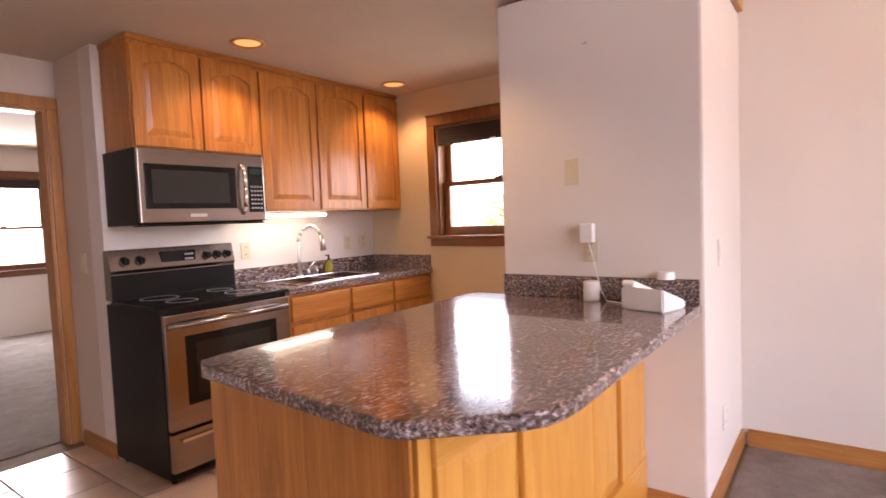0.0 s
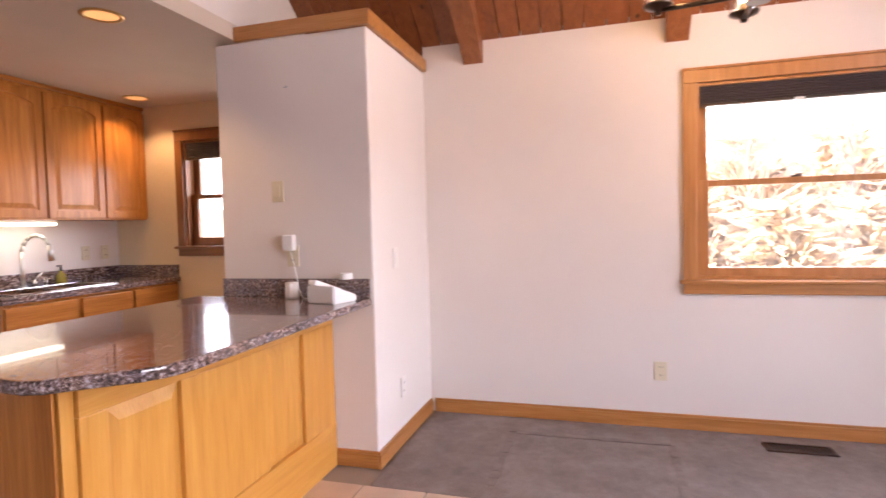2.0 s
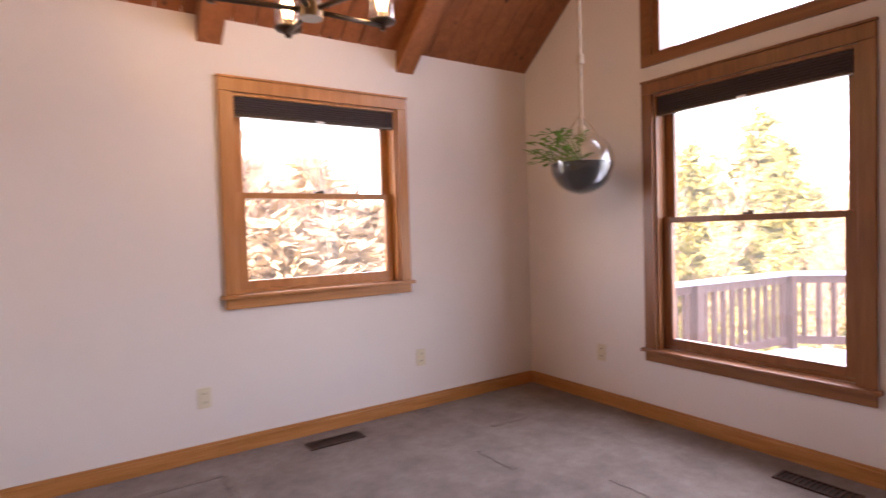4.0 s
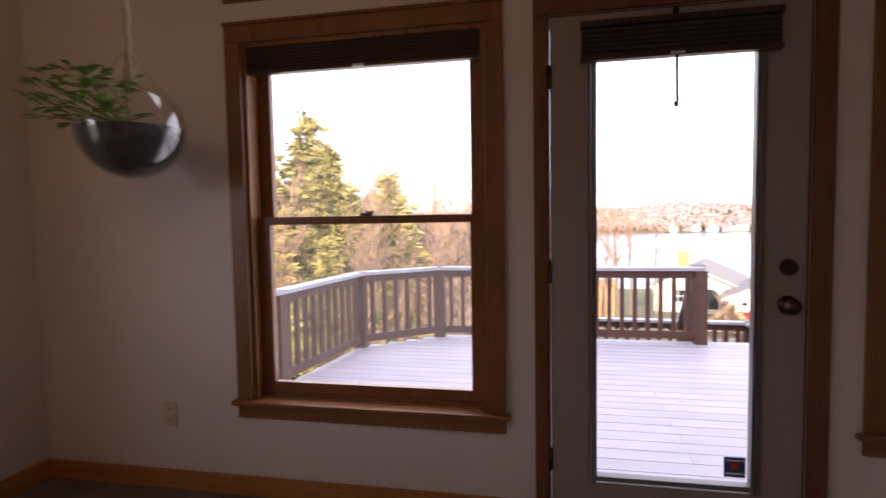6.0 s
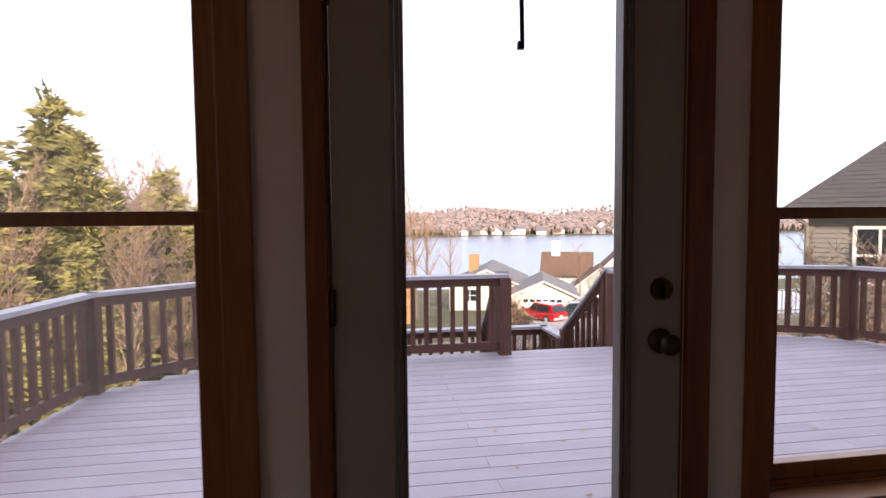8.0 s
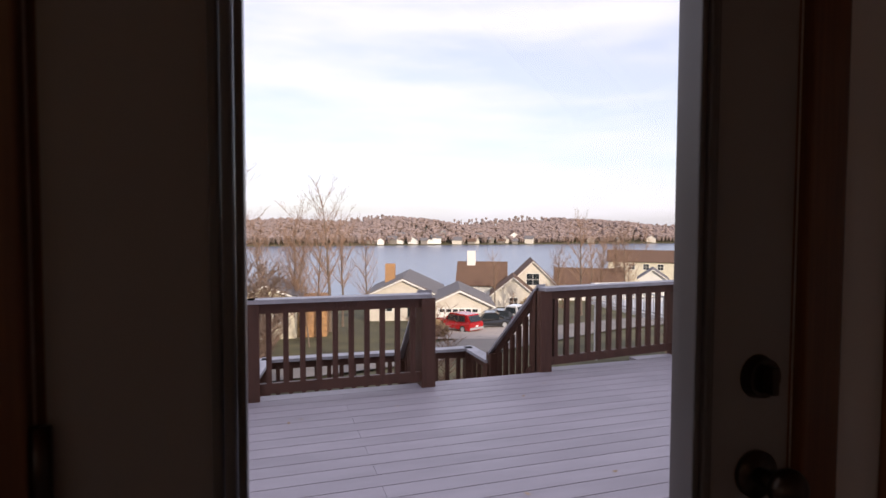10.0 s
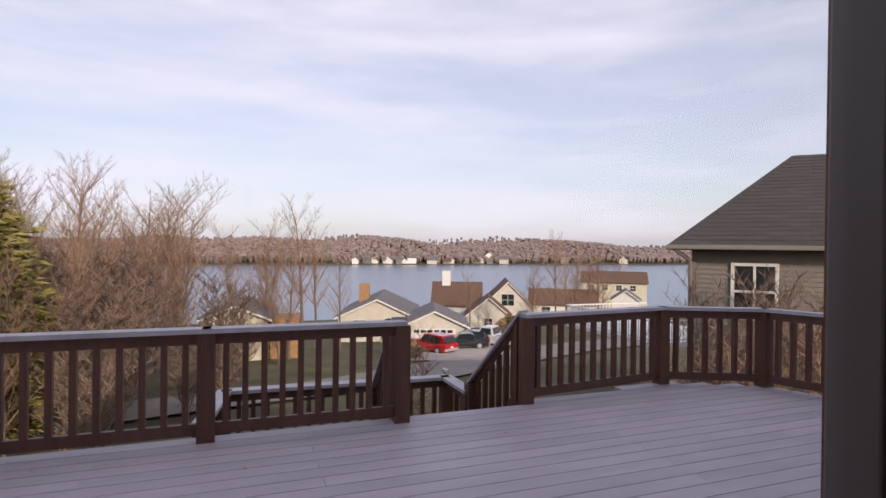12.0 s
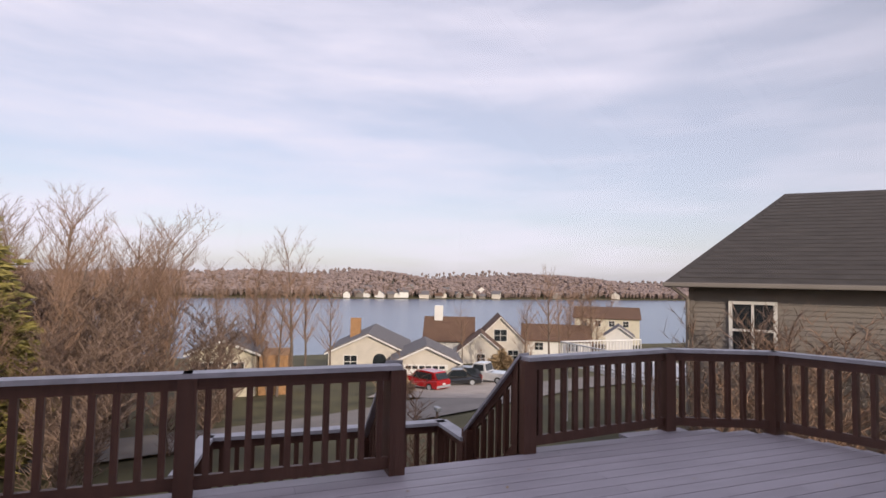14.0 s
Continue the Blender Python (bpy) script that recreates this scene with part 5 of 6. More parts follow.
def evergreen(seed, height, radius):
    rn = random.Random(seed)
    bm_t = bmesh.new()
    cyl(bm_t, (0, 0, -0.3), (0, 0, height * 0.95), 0.16, 0.02, 8)
    V, F = [], []
    nlev = 22
    for l in range(nlev):
        f = l / nlev
        z = height * (0.08 + 0.9 * f)
        R_ = radius * (1 - f ** 1.6) ** 0.9 * rn.uniform(0.7, 1.12) + 0.12
        for k in range(max(5, int(12 * (1 - f) + 4))):
            a = rn.uniform(0, 2 * math.pi)
            L = R_ * rn.uniform(0.6, 1.1)
            d = Vector((math.cos(a), math.sin(a), rn.uniform(-0.45, 0.4)))
            zb = z + height / nlev * rn.uniform(-1.3, 1.3)
            for j in range(max(3, int(L / 0.2))):
                t = (j + 0.6) / max(3, int(L / 0.2))
                c = Vector((0, 0, zb)) + d * L * t + Vector((rn.uniform(-0.15, 0.15), rn.uniform(-0.15, 0.15), rn.uniform(-0.34, 0.3)))
                c0 = c
                for _ in range(11):
                    n_ = Vector((rn.uniform(-1, 1), rn.uniform(-1, 1), rn.uniform(-0.6, 0.6))).normalized()
                    c = c0 + n_ * rn.uniform(0, 0.34)
                    e = d * rn.uniform(0.16, 0.32) + n_ * 0.1
                    w = d.cross(n_).normalized() * rn.uniform(0.04, 0.09)
                    b = len(V)
                    V += [c - e * 0.5 + w, c - e * 0.5 - w, c + e * 0.7]
                    F.append((b, b + 1, b + 2))
    me = bpy.data.meshes.new("crown")
    me.from_pydata([tuple(v) for v in V], [], F)
    mt = mesh_of("trunk", bm_t, BARK)
    mt.materials.clear()
    return [mt, me]


pine = tree_thing("evergreen_tree", "yellow-green evergreen tree in low sun", "tree", evergreen(3, 9.5, 2.6), (BARK, NEEDLE), "evergreens")
pine.matrix_world = Matrix.Translation((-9.5, 19, gz(-9.5, 19)))
for x, y, rz, s in ((-12.5, 20, 50, 1.15), (-7.6, 24, 120, 0.95), (-16, 21, 200, 1.3), (-10.5, 27, 300, 1.1), (-6, 28, 10, 0.8), (-19, 27, 80, 1.4), (-21, 18, 20, 1.1), (-24, 23, 150, 1.3), (5.5, 63, 0, 0.55)):
    plant_at(pine, x, y, rz, s)

for x, y, rz, s in ((-2.5, 44, 20, 0.8), (4.6, 49, 110, 0.85), (6.6, 46, 200, 0.7), (10.0, 56, 290, 0.85), (12, 53, 60, 0.65), (-1.6, 41, 150, 0.85), (5.6, 41, 250, 0.6)):
    plant_at(tallB if x < 6 else tallA, x, y, rz, s)
# woods on the left of the lane and behind the house
for k in range(18):
    plant_at(tallB if k % 3 else tallA, -16 + 0.8 * k + rt.uniform(-0.8, 0.8), rt.uniform(27, 40), rt.uniform(0, 360), rt.uniform(0.62, 0.86))
for k in range(9):
    plant_at(tallB, rt.uniform(-19, -9), -13 + 2.0 * k, rt.uniform(0, 360), rt.uniform(0.5, 0.75))
for x, y, s in ((-8.2, 15.5, 0.98), (-11, 16.5, 1.1), (-6.6, 19, 1.05), (-14, 17, 1.45), (-5.2, 23, 1.0), (-9, 22, 1.3), (-6, 19, 0.75), (-7.6, 18, 0.85), (-5.6, 16.3, 0.6), (-7.2, 21, 0.9), (-10, 18, 1.0), (-12, 14.5, 1.0), (-5.9, 20.5, 0.72), (-4.9, 21.5, 0.6), (-7.0, 17.0, 0.72)):
    plant_at(pine, x, y, rt.uniform(0, 360), s)

autumn = tree_thing("autumn_bush", "dense bush with dry orange-brown leaves", "shrub", evergreen(8, 2.6, 2.0), (BARK, DRYLEAF), "autumn bushes")
autumn.matrix_world = Matrix.Translation((-8.5, -3, gz(-8.5, -3)))
for x, y, s in ((-10.5, -0.5, 1.3), (-8.5, -6.5, 1.0), (-12, -8.5, 1.4), (-10, 2.5, 1.4), (-9.5, 0.8, 1.3), (-12, 4.5, 1.7), (-15, 1.5, 2.0), (-14, 7.5, 2.1), (-10.5, 5.5, 1.3), (-18, 5, 2.4), (-13, -4, 1.6), (-14, -12, 1.5), (15.5, 42.5, 0.7), (36, 64, 0.9), (4.5, 49, 0.9)):
    plant_at(autumn, x, y, rt.uniform(0, 360), s)

# bare wood beyond the lane and brush before the evergreens
rw = random.Random(17)
for k in range(34):
    f = k / 33
    plant_at((tallB, tallA, tallB)[k % 3], -19 + 16.5 * f + rw.uniform(-0.7, 0.7), rw.uniform(30, 46), rw.uniform(0, 360), rw.uniform(0.72, 1.0) - 0.12 * f)
for x, y_, s_ in ((-4.2, 15.5, 0.55), (-5.4, 17.5, 0.62), (-3.4, 18.5, 0.5), (-6.8, 14.5, 0.6), (-2.6, 21, 0.55), (-8.6, 13.4, 0.6)):
    plant_at(tallB, x, y_, rw.uniform(0, 360), s_)
climber = tree_thing("wall_shrub", "tall leafless shrub with dark stems against the siding", "shrub", bare_tree(45, 4.4, 0.035, 2, 0.7, 0.25, 0.0, 6, 0.011), (BRUSH, BRUSH), "shrubs by the neighbour's wall")
climber.matrix_world = Matrix.Translation((14.2, 8.6, -3.6))
for k in range(9):
    f = 0.3 + 0.75 * k + rw.uniform(-0.25, 0.25)
    c = copy_thing(climber, Matrix.Translation((13.66 + 0.695 * f - 0.55, 10.62 - 0.719 * f - 0.53, -3.6)) @ pose(0, 0, 0, 0, 0, rw.uniform(0, 360)))
    c.scale = (0.9, 0.9, rw.uniform(0.8, 1.05))

# far shore woods
rn = random.Random(5)
V, F = [], []
for k in range(15000):
    x = rn.uniform(-330, 560)
    y = 396 + abs(rn.gauss(0, 1)) * 90
    h = rn.uniform(3.2, 6.5)
    hill = 9.0 * math.exp(-((x - 310) / 55) ** 2) + 7.0 * math.exp(-((x - 130) / 60) ** 2) + 4.5 * math.exp(-((x + 20) / 90) ** 2) + 1.5 * math.sin(x / 17)
    z = gz(x, y) + hill * min(1, (y - 390) / 60)
    r = h * rn.uniform(0.3, 0.55)
    b = len(V)
    V += [(x + r * rn.uniform(0.4, 1) * math.cos(a), y + r * math.sin(a), z + h * rn.uniform(0.55, 0.85)) for a in (0, 1.26, 2.5, 3.77, 5.0)] + [(x + rn.uniform(-0.6, 0.6), y, z + h * 0.92), (x, y, z - 0.5)]
    for j in range(5):
        F += [(b + j, b + (j + 1) % 5, b + 5), (b + (j + 1) % 5, b + j, b + 6)]
me = bpy.data.meshes.new("far_woods")
me.from_pydata(V, [], F)
me.materials.append(HILLWOOD)
tagged(new("far_woods", me), "bare brown woods on the far lake shore", "woods", "", "stuff")

# ---- houses ----
# siding darker than its paint: the neighbour wall's shade is in the colour
SIDING = plain("grey_tan_siding", (0.21, 0.185, 0.165), 0.7, vary=0.06, scale=2, fine=60, relief=0.1)
CREAM = plain("cream_siding", (0.60, 0.55, 0.48), 0.7, vary=0.08, scale=1, fine=30, relief=0.15)
WHITEP = plain("white_exterior_paint", (0.72, 0.70, 0.67), 0.6, vary=0.06, scale=1, fine=30, relief=0.1)
YELLOWP = plain("pale_yellow_paint", (0.6, 0.55, 0.43), 0.7, vary=0.06, scale=1, fine=30, relief=0.1)
BRICKM = plain("orange_brick", (0.36, 0.20, 0.095), 0.85, vary=0.3, scale=4, fine=20, relief=0.4)
SHING = plain("dark_shingle", (0.055, 0.048, 0.046), 0.9, vary=0.3, scale=5, fine=20, relief=0.6, stretch=(0.5, 1, 3))
SHINGB = plain("brown_shingle", (0.13, 0.075, 0.05), 0.9, vary=0.3, scale=3, fine=15, relief=0.5)
SHINGG = plain("grey_shingle", (0.15, 0.14, 0.145), 0.9, vary=0.25, scale=3, fine=15, relief=0.5)
DARKWIN = plain("dark_window_glass", (0.02, 0.025, 0.03), 0.06, vary=0.2, relief=0)


def win(parent, x0, x1, z0, z1, y=0.0, mull=1, fmat=WHITEP):
    """A window on a front wall that faces -y."""
    f = B("window", fmat, parent, (x0 - 0.08, x0, y - 0.05, y, z0 - 0.08, z1 + 0.08), (x1, x1 + 0.08, y - 0.05, y, z0 - 0.08, z1 + 0.08), (x0, x1, y - 0.05, y, z1, z1 + 0.08), (x0, x1, y - 0.05, y, z0 - 0.08, z0))
    w = (x1 - x0) / (mull + 1)
    for k in range(mull + 1):
        B("pane", DARKWIN, f, (x0 + k * w + 0.02, x0 + (k + 1) * w - 0.02, y - 0.02, y - 0.001, z0, z1))
    B("sash_bar", fmat, f, (x0, x1, y - 0.044, y - 0.022, (z0 + z1) / 2 - 0.03, (z0 + z1) / 2 + 0.03))
    for k in range(1, mull + 1):
        B("mullion", fmat, f, (x0 + k * w - 0.03, x0 + k * w + 0.03, y - 0.045, y - 0.021, z0, z1))


# neighbour's house beside the deck
nb = thing("neighbour_house", "grey-tan sided house with dark hip roof", "house")
nb.matrix_world = pose(13.66, 10.62, 0, 0, 0, -46)
B("wall", SIDING, nb, (0.03, 12, 0.03, 8, -4.6, 1.4))
for k in range(46):
    z = -4.0 + k * 0.117
    bm = bmesh.new()
    prism(bm, [(0.0, z), (0.028, z + 0.117), (0.03, z + 0.117), (0.03, z)], 0, 0.0, 12.0)
    part("siding_board", bm, SIDING, nb)
bm = bmesh.new()
prism(bm, [(-0.02, -4.6), (0.1, -4.6), (0.1, 1.38), (-0.02, 1.38)], 1, -0.03, 0.08)
part("corner_board", bm, SIDING, nb)
bm = bmesh.new()
ev = [(-0.55, -0.55, 1.42), (12.5, -0.55, 1.42), (12.5, 8.5, 1.42), (-0.55, 8.5, 1.42), (2.6, 4.0, 4.15), (8.5, 4.0, 4.15)]
vs = [bm.verts.new(v) for v in ev]
vb = [bm.verts.new((x, y, z - 0.14)) for x, y, z in ev[:4]]
for f in ((0, 1, 5, 4), (1, 2, 5), (2, 3, 4, 5), (3, 0, 4)):
    bm.faces.new([vs[i] for i in f])
for k in range(4):
    bm.faces.new((vs[k], vb[k], vb[(k + 1) % 4], vs[(k + 1) % 4]))
bm.faces.new(vb)
bmesh.ops.recalc_face_normals(bm, faces=bm.faces)
rf = part("roof", bm, SHING, nb)
bm = bmesh.new()
for k in range(1, 24):
    f = k / 24
    x0, x1, yy, zz = -0.55 + 3.15 * f, 12.5 - 4.0 * f, -0.55 + 4.55 * f, 1.42 + 2.73 * f
    prism(bm, [(yy - 0.012, zz - 0.004), (yy + 0.19, zz + 0.108), (yy + 0.19, zz + 0.118), (yy - 0.012, zz + 0.016)], 0, x0 + 0.2, x1 - 0.2)
tagged(part("shingle_courses", bm, SHING, rf), kind="stuff")
B("gutter", SIDING, nb, (-0.6, 12.5, -0.66, -0.56, 1.30, 1.41), bevel=0.02)
bm = bmesh.new()
tube(bm, [(-0.4, -0.6, 1.3), (-0.05, -0.09, 1.0), (-0.05, -0.09, -4.0)], 0.045, 8)
part("downspout", bm, SIDING, nb)
win(nb, 0.95, 1.82, -0.35, 0.9, 0.0)
win(nb, 5.5, 6.6, -0.25, 0.9, 0.0)


def house(name, label, x, y, rz, w, d, h, rise, wm_, rm, over=0.4, base=None, ridge_along=True):
    """Gabled house whose gable faces -y before it is turned."""
    t = thing(name, label, "house", "lakeside houses")
    t.matrix_world = Matrix.Translation((x, y, (gz(x, y) if base is None else base) - 0.3)) @ pose(0, 0, 0, 0, 0, rz)
    bm = bmesh.new()
    if ridge_along:
        prism(bm, [(-w / 2, -1.2), (w / 2, -1.2), (w / 2, h), (0, h + rise), (-w / 2, h)], 1, 0.0, d)
    else:
        prism(bm, [(0, -1.2), (d, -1.2), (d, h), (d / 2, h + rise), (0, h)], 0, -w / 2, w / 2)
    part("wall", bm, wm_, t)
    bm = bmesh.new()
    if ridge_along:
        s = rise / (w / 2)
        for sg in (-1, 1):
            prism(bm, [(0, h + rise + 0.04), (sg * (w / 2 + over), h - s * over + 0.04), (sg * (w / 2 + over), h - s * over + 0.2), (0, h + rise + 0.2)], 1, -over, d + over)
    else:
        s = rise / (d / 2)
        for a, b in ((-over, d / 2), (d + over, d / 2)):
            prism(bm, [(a, h - s * over + 0.04), (b, h + rise + 0.04), (b, h + rise + 0.2), (a, h - s * over + 0.2)], 0, -w / 2 - over, w / 2 + over)
    rf_ = part("roof", bm, rm, t)
    if ridge_along:
        bm = bmesh.new()
        for sg in (-1, 1):
            prism(bm, [(0, h + rise - 0.12), (sg * (w / 2 + over), h - s * over - 0.12), (sg * (w / 2 + over), h - s * over + 0.06), (0, h + rise + 0.06)], 1, -over - 0.05, -over - 0.001)
        part("bargeboard", bm, WHITEP, rf_)
    return t


def garage_door(t, x0, x1, z1):
    g = B("garage_door", WHITEP, t, (x0, x1, -0.06, -0.001, 0.2, z1))
    for r in range(4):
        B("door_panel", WHITEP, g, (x0 + 0.05, x1 - 0.05, -0.085, -0.061, 0.25 + r * (z1 - 0.25) / 4, 0.2 + (r + 1) * (z1 - 0.25) / 4), bevel=0.01)
    n = 6
    for k in range(n):
        a = x0 + 0.2 + k * (x1 - x0 - 0.4) / n
        B("pane", DARKWIN, g, (a, a + (x1 - x0 - 0.4) / n - 0.15, -0.1, -0.086, z1 - 0.42, z1 - 0.12))


hA = house("lake_house", "white gabled ranch house with grey roof", 17.2, 59.5, -18, 8.6, 12, 2.6, 1.95, CREAM, SHINGG, base=-9.0)
win(hA, -2.6, -1.2, 0.9, 2.2)
bm = bmesh.new()
cyl(bm, (1.2, -0.02, 0.4), (1.2, -0.06, 0.4), 0.01, n=6)
ball(bm, (1.3, -0.02, 1.7), (0.75, 0.06, 0.75), 18, 10)
bx(bm, 0.55, 2.05, -0.06, 0.0, 0.3, 1.7)
part("arched_window", bm, DARKWIN, hA)
B("chimney", BRICKM, hA, (-2.6, -1.4, 5.5, 6.5, 3.0, 5.9))
hG = house("garage", "cream garage with white sectional door", 21.6, 52.6, -18, 6.6, 8, 2.3, 1.5, CREAM, SHINGG, base=-8.9)
garage_door(hG, -2.3, 2.2, 2.0)
hS = house("barn_house", "pale barn-like house with grey roof and brick side", 2.5, 47.5, -8, 5.0, 7, 3.7, 1.0, YELLOWP, SHINGG, base=-8.2)
win(hS, -1.8, -0.4, 1.6, 2.9)
win(hS, 0.6, 1.6, 1.6, 2.9)
B("brick_wing", BRICKM, hS, (2.72, 5.0, 0.4, 5.5, -0.8, 3.4))
hB = house("lake_house", "tall cream house with steep brown roof and chimney", 43.0, 78, -24, 8.2, 9, 3.6, 4.0, CREAM, SHINGB, base=-11.6)
bm = bmesh.new()
prism(bm, [(-12.5, 3.4), (-12.5, 3.6), (-4.2, 3.6), (-4.2, 3.4)], 1, 0.5, 9)
prism(bm, [(0.5, 3.5), (9, 3.5), (4.75, 7.2)], 0, -12.5, -4.0)
part("side_roof", bm, SHINGB, hB)
B("side_wing", WHITEP, hB, (-12.0, -4.11, 1.0, 8.5, -1.0, 3.39))
B("chimney", WHITEP, hB, (-10.8, -9.4, 4.0, 5.2, 5.0, 9.0))
win(hB, -1.0, 1.0, 3.8, 5.6)
win(hB, -2.8, -1.2, 0.8, 2.4)
win(hB, 1.2, 2.8, 0.8, 2.4)
hB2 = house("lake_house_wing", "low gabled cream wing with brown roof", 37.5, 73.5, -24, 6.4, 6, 2.6, 2.6, CREAM, SHINGB, base=-11.2)
win(hB2, -0.6, 0.6, 0.9, 2.1)
hC = house("cottage", "small white cottage with brown roof by the lake", 54, 79, -30, 11, 7, 2.6, 2.2, WHITEP, SHINGB, base=-10.6, ridge_along=False)
win(hC, -3.6, -2.2, 0.9, 2.1)
win(hC, 2.0, 3.4, 0.9, 2.1)
hD = house("lake_house", "pale yellow two-storey house with brown roof", 82, 102, -36, 14, 9, 4.6, 2.2, YELLOWP, SHINGB, base=-10.8, ridge_along=False)
for k in range(4):
    win(hD, -5.5 + k * 3, -4.3 + k * 3, 2.8, 4.0)
hE = house("shed", "white shed with peaked roof by the water", 66, 78, -38, 4.5, 5, 2.2, 1.6, WHITEP, SHINGG, base=-9.6)

# unseen wing added to keep sun off the deck, and a base below the floors
bm = bmesh.new()
bx(bm, 6.12, 10.5, -9, -0.4, -2.6, 2.6)
bx(bm, -0.6, 6.1, -12.4, -0.0, -2.6, -0.121)
structure("wall_exterior", bm, SIDING, "added unseen block that shades the deck, with a base under the floors")
bm = bmesh.new()
prism(bm, [(6.3, 2.62), (10.9, 2.62), (8.6, 4.6)], 1, -9.3, 0.0)
structure("roof_exterior", bm, SHING, "added unseen roof block that shades the deck", "roof")

# neighbour's white deck railing
wr = thing("white_railing", "white painted deck railing behind the neighbour's house", "railing")
wpts = [Vector((20.0, 26, -2.9)), (Vector((25.5, 25, -2.9))), Vector((25.5, 19, -2.9))]
B("deck_platform", WHITEP, wr, (20, 25.6, 19, 26, -3.1, -2.9))
for px_, py_ in ((20.2, 25.8), (25.3, 25.8), (25.3, 19.2), (20.2, 19.2)):
    B("support_post", WHITEP, wr, (px_ - 0.08, px_ + 0.08, py_ - 0.08, py_ + 0.08, -7.5, -3.1))
for p, q in ((Vector((20, 19, -2.9)), Vector((20, 26, -2.9))), (Vector((20, 26, -2.9)), Vector((25.5, 26, -2.9))), (Vector((20, 19, -2.9)), Vector((25.5, 19, -2.9)))):
    bm = bmesh.new()
    bar(bm, p, q, 0.1, 0.06, 0.95)
    part("top_rail", bm, WHITEP, wr)
    bm = bmesh.new()
    bar(bm, p, q, 0.06, 0.06, 0.1)
    part("bottom_rail", bm, WHITEP, wr)
    n = int((q - p).length / 0.22)
    for k in range(n + 1):
        c = p + (q - p) * (k / n)
        B("baluster", WHITEP, wr, (c.x - 0.02, c.x + 0.02, c.y - 0.02, c.y + 0.02, c.z, c.z + 0.95))

# ---- cars ----
TYRE = plain("tyre_rubber", (0.015, 0.015, 0.015), 0.8, relief=0.1)
LAMPR = plain("tail_lamp_red", (0.4, 0.01, 0.01), 0.2, relief=0)
LAMPW = plain("head_lamp_clear", (0.7, 0.7, 0.72), 0.1, relief=0)


def car(name, label, colour, x, y, rz, L, W, H, kind):
    t = thing(name, label, "car", "parked cars")
    paint = plain("car_paint_" + name, colour, 0.25, 0.2, vary=0.03, relief=0, coat=0.8)
    t.matrix_world = Matrix.Translation((x, y, gz(x, y) + 0.13)) @ pose(0, 0, 0, 0, 0, rz)
    lo = 0.28
    belt = H * 0.56
    prof = {"suv": [(-L / 2, lo), (L / 2, lo), (L / 2, belt * 0.9), (L / 2 - 0.1, belt), (L * 0.24, belt + 0.05), (L * 0.1, H * 0.97), (0, H), (-L * 0.4, H * 0.98), (-L / 2 + 0.12, belt + 0.1), (-L / 2, belt)],
            "sedan": [(-L / 2, lo), (L / 2, lo), (L / 2, belt * 0.85), (L * 0.25, belt), (L * 0.1, H * 0.97), (-L * 0.12, H), (-L * 0.3, belt + 0.08), (-L / 2 + 0.05, belt), (-L / 2, belt * 0.8)],
            "pickup": [(-L / 2, lo), (L / 2, lo), (L / 2, belt * 0.9), (L * 0.26, belt), (L * 0.17, H * 0.98), (-L * 0.04, H), (-L * 0.08, belt), (-L / 2, belt)]}[kind]
    bm = bmesh.new()
    vs_ = prism(bm, prof, 1, -W / 2, W / 2)
    for v in vs_:
        if v.co.z > belt + 0.02:
            v.co.y *= 0.84
    bmesh.ops.bevel(bm, geom=bm.edges[:], offset=0.05, segments=2, affect="EDGES")
    b = part("body", bm, paint, t)
    xa, xb = {"suv": (-L * 0.38, L * 0.12), "sedan": (-L * 0.2, L * 0.13), "pickup": (-L * 0.04, L * 0.18)}[kind]
    for sg in (-1, 1):
        bm = bmesh.new()
        prism(bm, [(xa, belt + 0.08), (xb + 0.12, belt + 0.08), (xb - 0.15, H - 0.14), (xa + 0.08, H - 0.14)], 1, sg * W * 0.462, sg * W * 0.468)
        for v in bm.verts:
            if v.co.z < belt + 0.2:
                v.co.y += sg * W * 0.035
        part("side_window", bm, DARKWIN, t)
    bm = bmesh.new()
    if kind == "suv":
        prism(bm, [(-L / 2 + 0.02, belt + 0.12), (-L / 2 + 0.06, belt + 0.12), (-L * 0.4 - 0.03, H - 0.12), (-L * 0.4 - 0.07, H - 0.12)], 1, -W * 0.37, W * 0.37)
    elif kind == "sedan":
        prism(bm, [(-L * 0.3 - 0.05, belt + 0.1), (-L * 0.3, belt + 0.1), (-L * 0.12 - 0.02, H - 0.02), (-L * 0.12 - 0.07, H - 0.02)], 1, -W * 0.36, W * 0.36)
    else:
        prism(bm, [(-L * 0.085, belt + 0.1), (-L * 0.075, belt + 0.1), (-L * 0.05, H - 0.1), (-L * 0.06, H - 0.1)], 1, -W * 0.36, W * 0.36)
    part("rear_window", bm, DARKWIN, t)
    for sg in (-1, 1):
        B("tail_lamp", LAMPR, t, (-L / 2 - 0.02, -L / 2 + 0.1, sg * W * 0.36 - 0.12, sg * W * 0.36 + 0.12, belt - 0.25, belt - 0.02), bevel=0.01)
        B("headlight", LAMPW, t, (L / 2 - 0.1, L / 2 + 0.02, sg * W * 0.36 - 0.15, sg * W * 0.36 + 0.15, belt - 0.3, belt - 0.14), bevel=0.01)
    B("bumper", GREYP, t, (-L / 2 - 0.06, -L / 2 + 0.08, -W * 0.46, W * 0.46, 0.35, 0.55), bevel=0.03)
    B("number_plate", WHITE, t, (-L / 2 - 0.075, -L / 2 - 0.061, -0.16, 0.16, 0.6, 0.72))
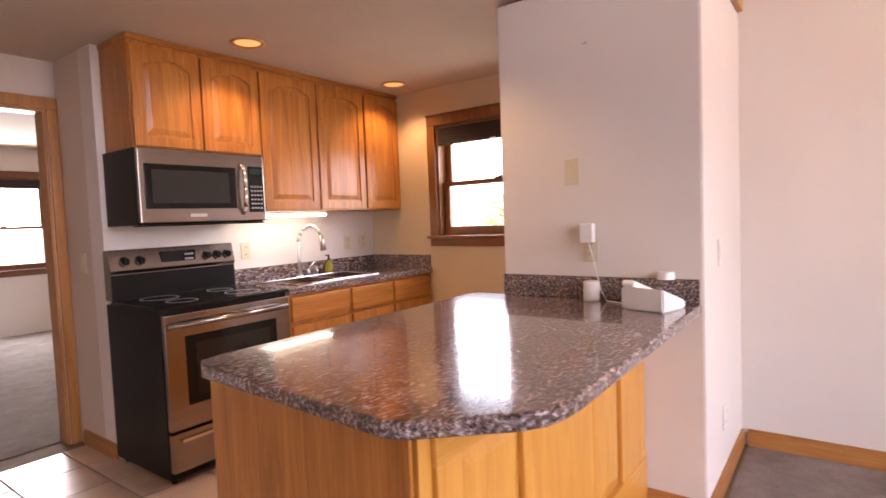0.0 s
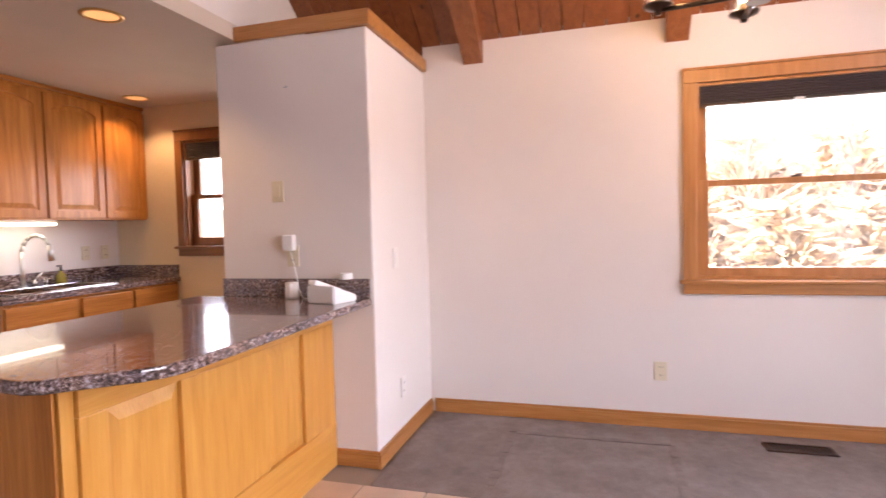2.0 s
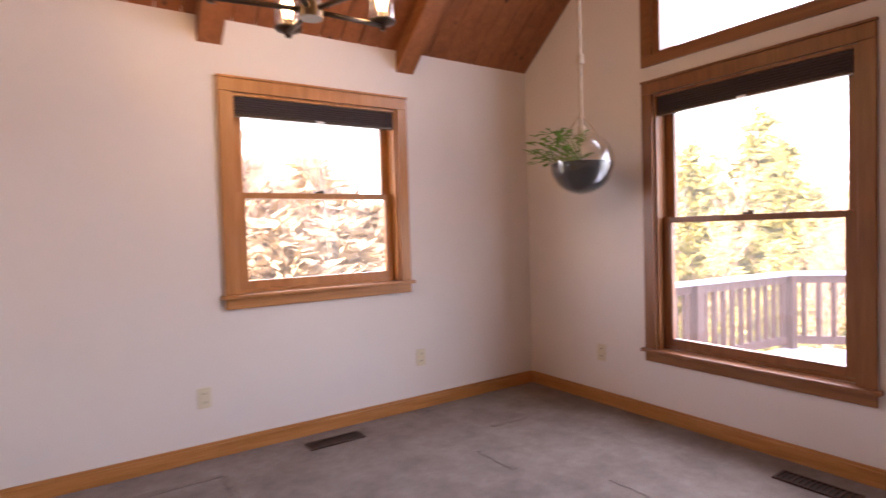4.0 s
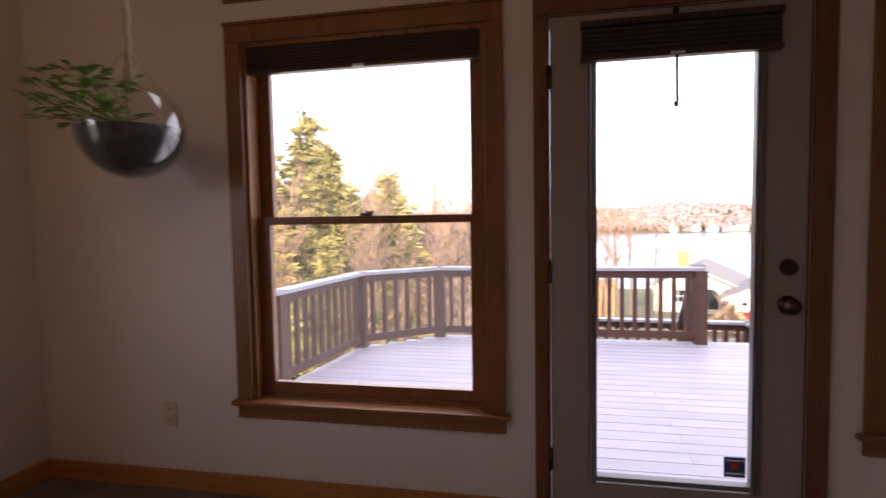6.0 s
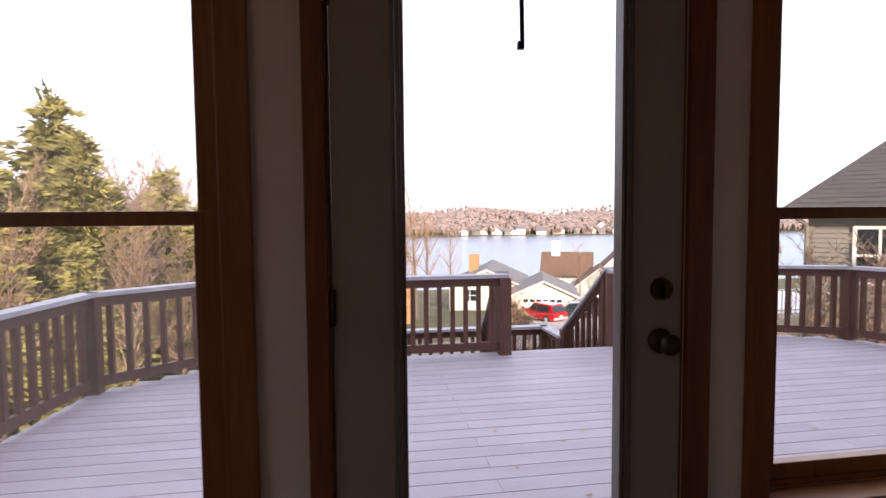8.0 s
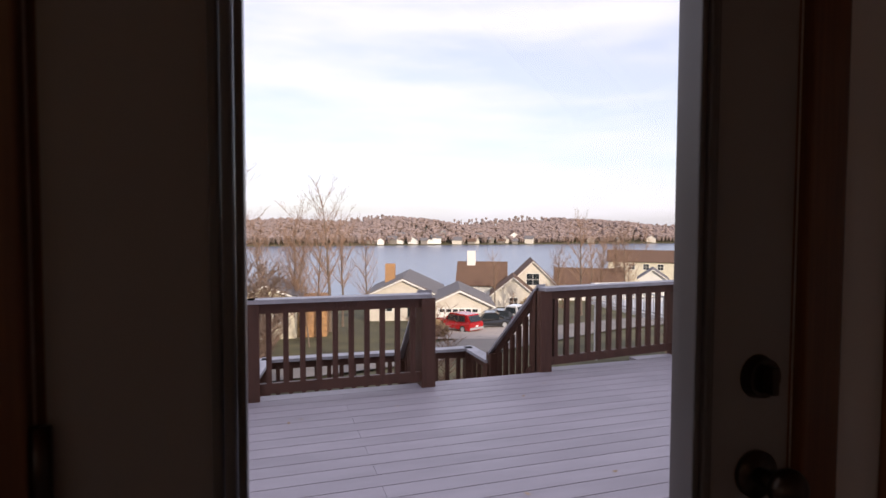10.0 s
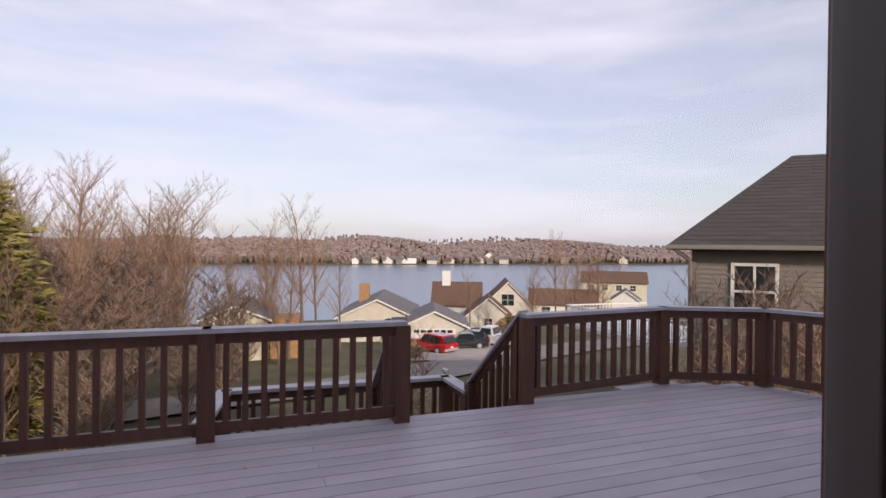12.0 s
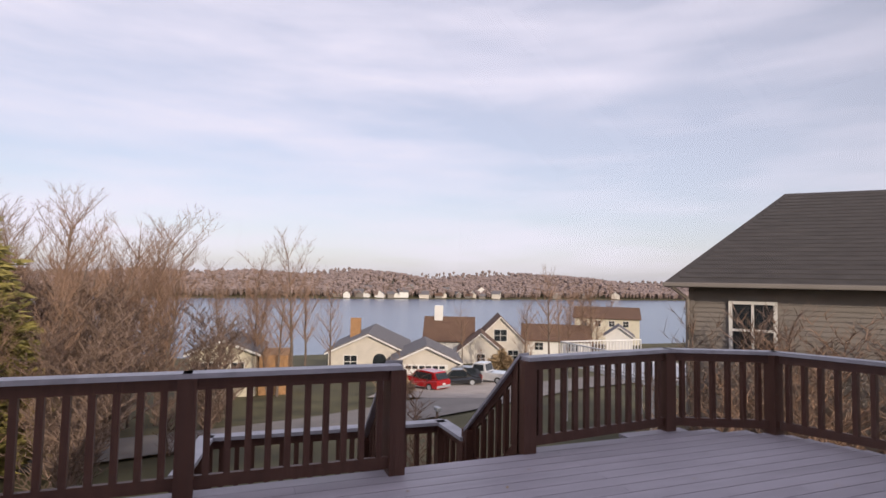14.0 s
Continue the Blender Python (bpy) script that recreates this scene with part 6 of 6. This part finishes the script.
    for wx in (-L * 0.31, L * 0.31):
        for sg in (-1, 1):
            bm = bmesh.new()
            cyl(bm, (wx, sg * (W / 2 - 0.2), 0.34), (wx, sg * (W / 2 + 0.01), 0.34), 0.34, n=20)
            w_ = part("wheel", bm, TYRE, t)
            bm = bmesh.new()
            cyl(bm, (wx, sg * (W / 2 + 0.0), 0.34), (wx, sg * (W / 2 + 0.02), 0.34), 0.21, n=16)
            part("rim", bm, GREYP, w_)


car("red_suv", "red estate car parked on the driveway", (0.45, 0.015, 0.02), 19.0, 45.5, 115, 4.4, 1.8, 1.65, "suv")
car("black_sedan", "black saloon car parked by the garage", (0.015, 0.016, 0.02), 22.9, 47.8, 160, 4.6, 1.8, 1.45, "sedan")
car("dark_sedan", "dark grey car parked beside the pickup", (0.03, 0.032, 0.04), 24.3, 50.2, 150, 4.5, 1.8, 1.5, "suv")
car("white_pickup", "white pickup truck parked on the driveway", (0.62, 0.62, 0.63), 26.6, 49.2, 130, 5.4, 1.95, 1.85, "pickup")
mb = thing("mailbox", "grey mailbox on a wooden post beside the lane", "mailbox")
mbz = gz(12.7, 25.9)
B("post", BARK, mb, (12.65, 12.75, 25.85, 25.95, mbz - 0.2, mbz + 1.0))
bm = bmesh.new()
bx(bm, 12.58, 12.82, 25.6, 26.15, mbz + 1.0, mbz + 1.2, bevel=0.05)
part("box", bm, GREYP, mb)

rn = random.Random(9)
for k in range(26):
    x = 70 + k * 6.2 + rn.uniform(-2, 2) if k < 22 else rn.uniform(240, 330)
    yy = 392 + rn.uniform(0, 6) + (14 if k % 5 == 0 else 0)
    s = rn.uniform(4.5, 7.5)
    house("shore_house", "small pale house on the far lake shore", x, yy, rn.uniform(-40, 10), s, s * 1.1, s * rn.uniform(0.4, 0.7), s * 0.35, rn.choice([WHITEP, CREAM, SIDING, SIDING]), rn.choice([SHINGG, SHINGB]), base=gz(x, yy) + (2.5 if k % 5 == 0 else 0.2), ridge_along=k % 2 == 0)

# fallen leaves and small debris on the deck
bm = bmesh.new()
for k in range(40):
    x, yy = rn.uniform(0.6, 8), rn.uniform(0.4, 4.0)
    a = rn.uniform(0, 6.28)
    q = [bm.verts.new((x + 0.022 * math.cos(a + j * 1.57) * (1 if j % 2 else 0.6), yy + 0.022 * math.sin(a + j * 1.57) * (1 if j % 2 else 0.6), DZ + 0.003 + 0.006 * (j == 1))) for j in range(4)]
    bm.faces.new(q)
tagged(part("fallen_leaves", bm, DRYLEAF), "scattered small dry leaves on the deck", "leaves", "", "stuff")

# ---- kitchen floor tiles ----
TS = 0.33
bm = bmesh.new()
bx(bm, -TS / 2 + 0.004, TS / 2 - 0.004, -TS / 2 + 0.004, TS / 2 - 0.004, -0.0075, 0.0, bevel=0.0015)
tile_me = mesh_of("tile", bm, TILE)
for i in range(-4, 13):
    for j in range(-2, 12):
        tx, ty = 1.12 + TS * (i + 0.5), -3.965 - TS * (j + 0.5)
        if tx > 5.9 or (j < 0 and tx < 1.2) or (tx < 2.4 and -4.95 < ty < -4.25) or ty < -7.3 or (tx < 1.9 and ty < -6.75) or (tx < 1.0 and ty > -5.0) or tx < -0.05:
            continue
        o = new("tile", tile_me)
        o.location = (tx, ty, 0)
        o.parent = floor_kitchen
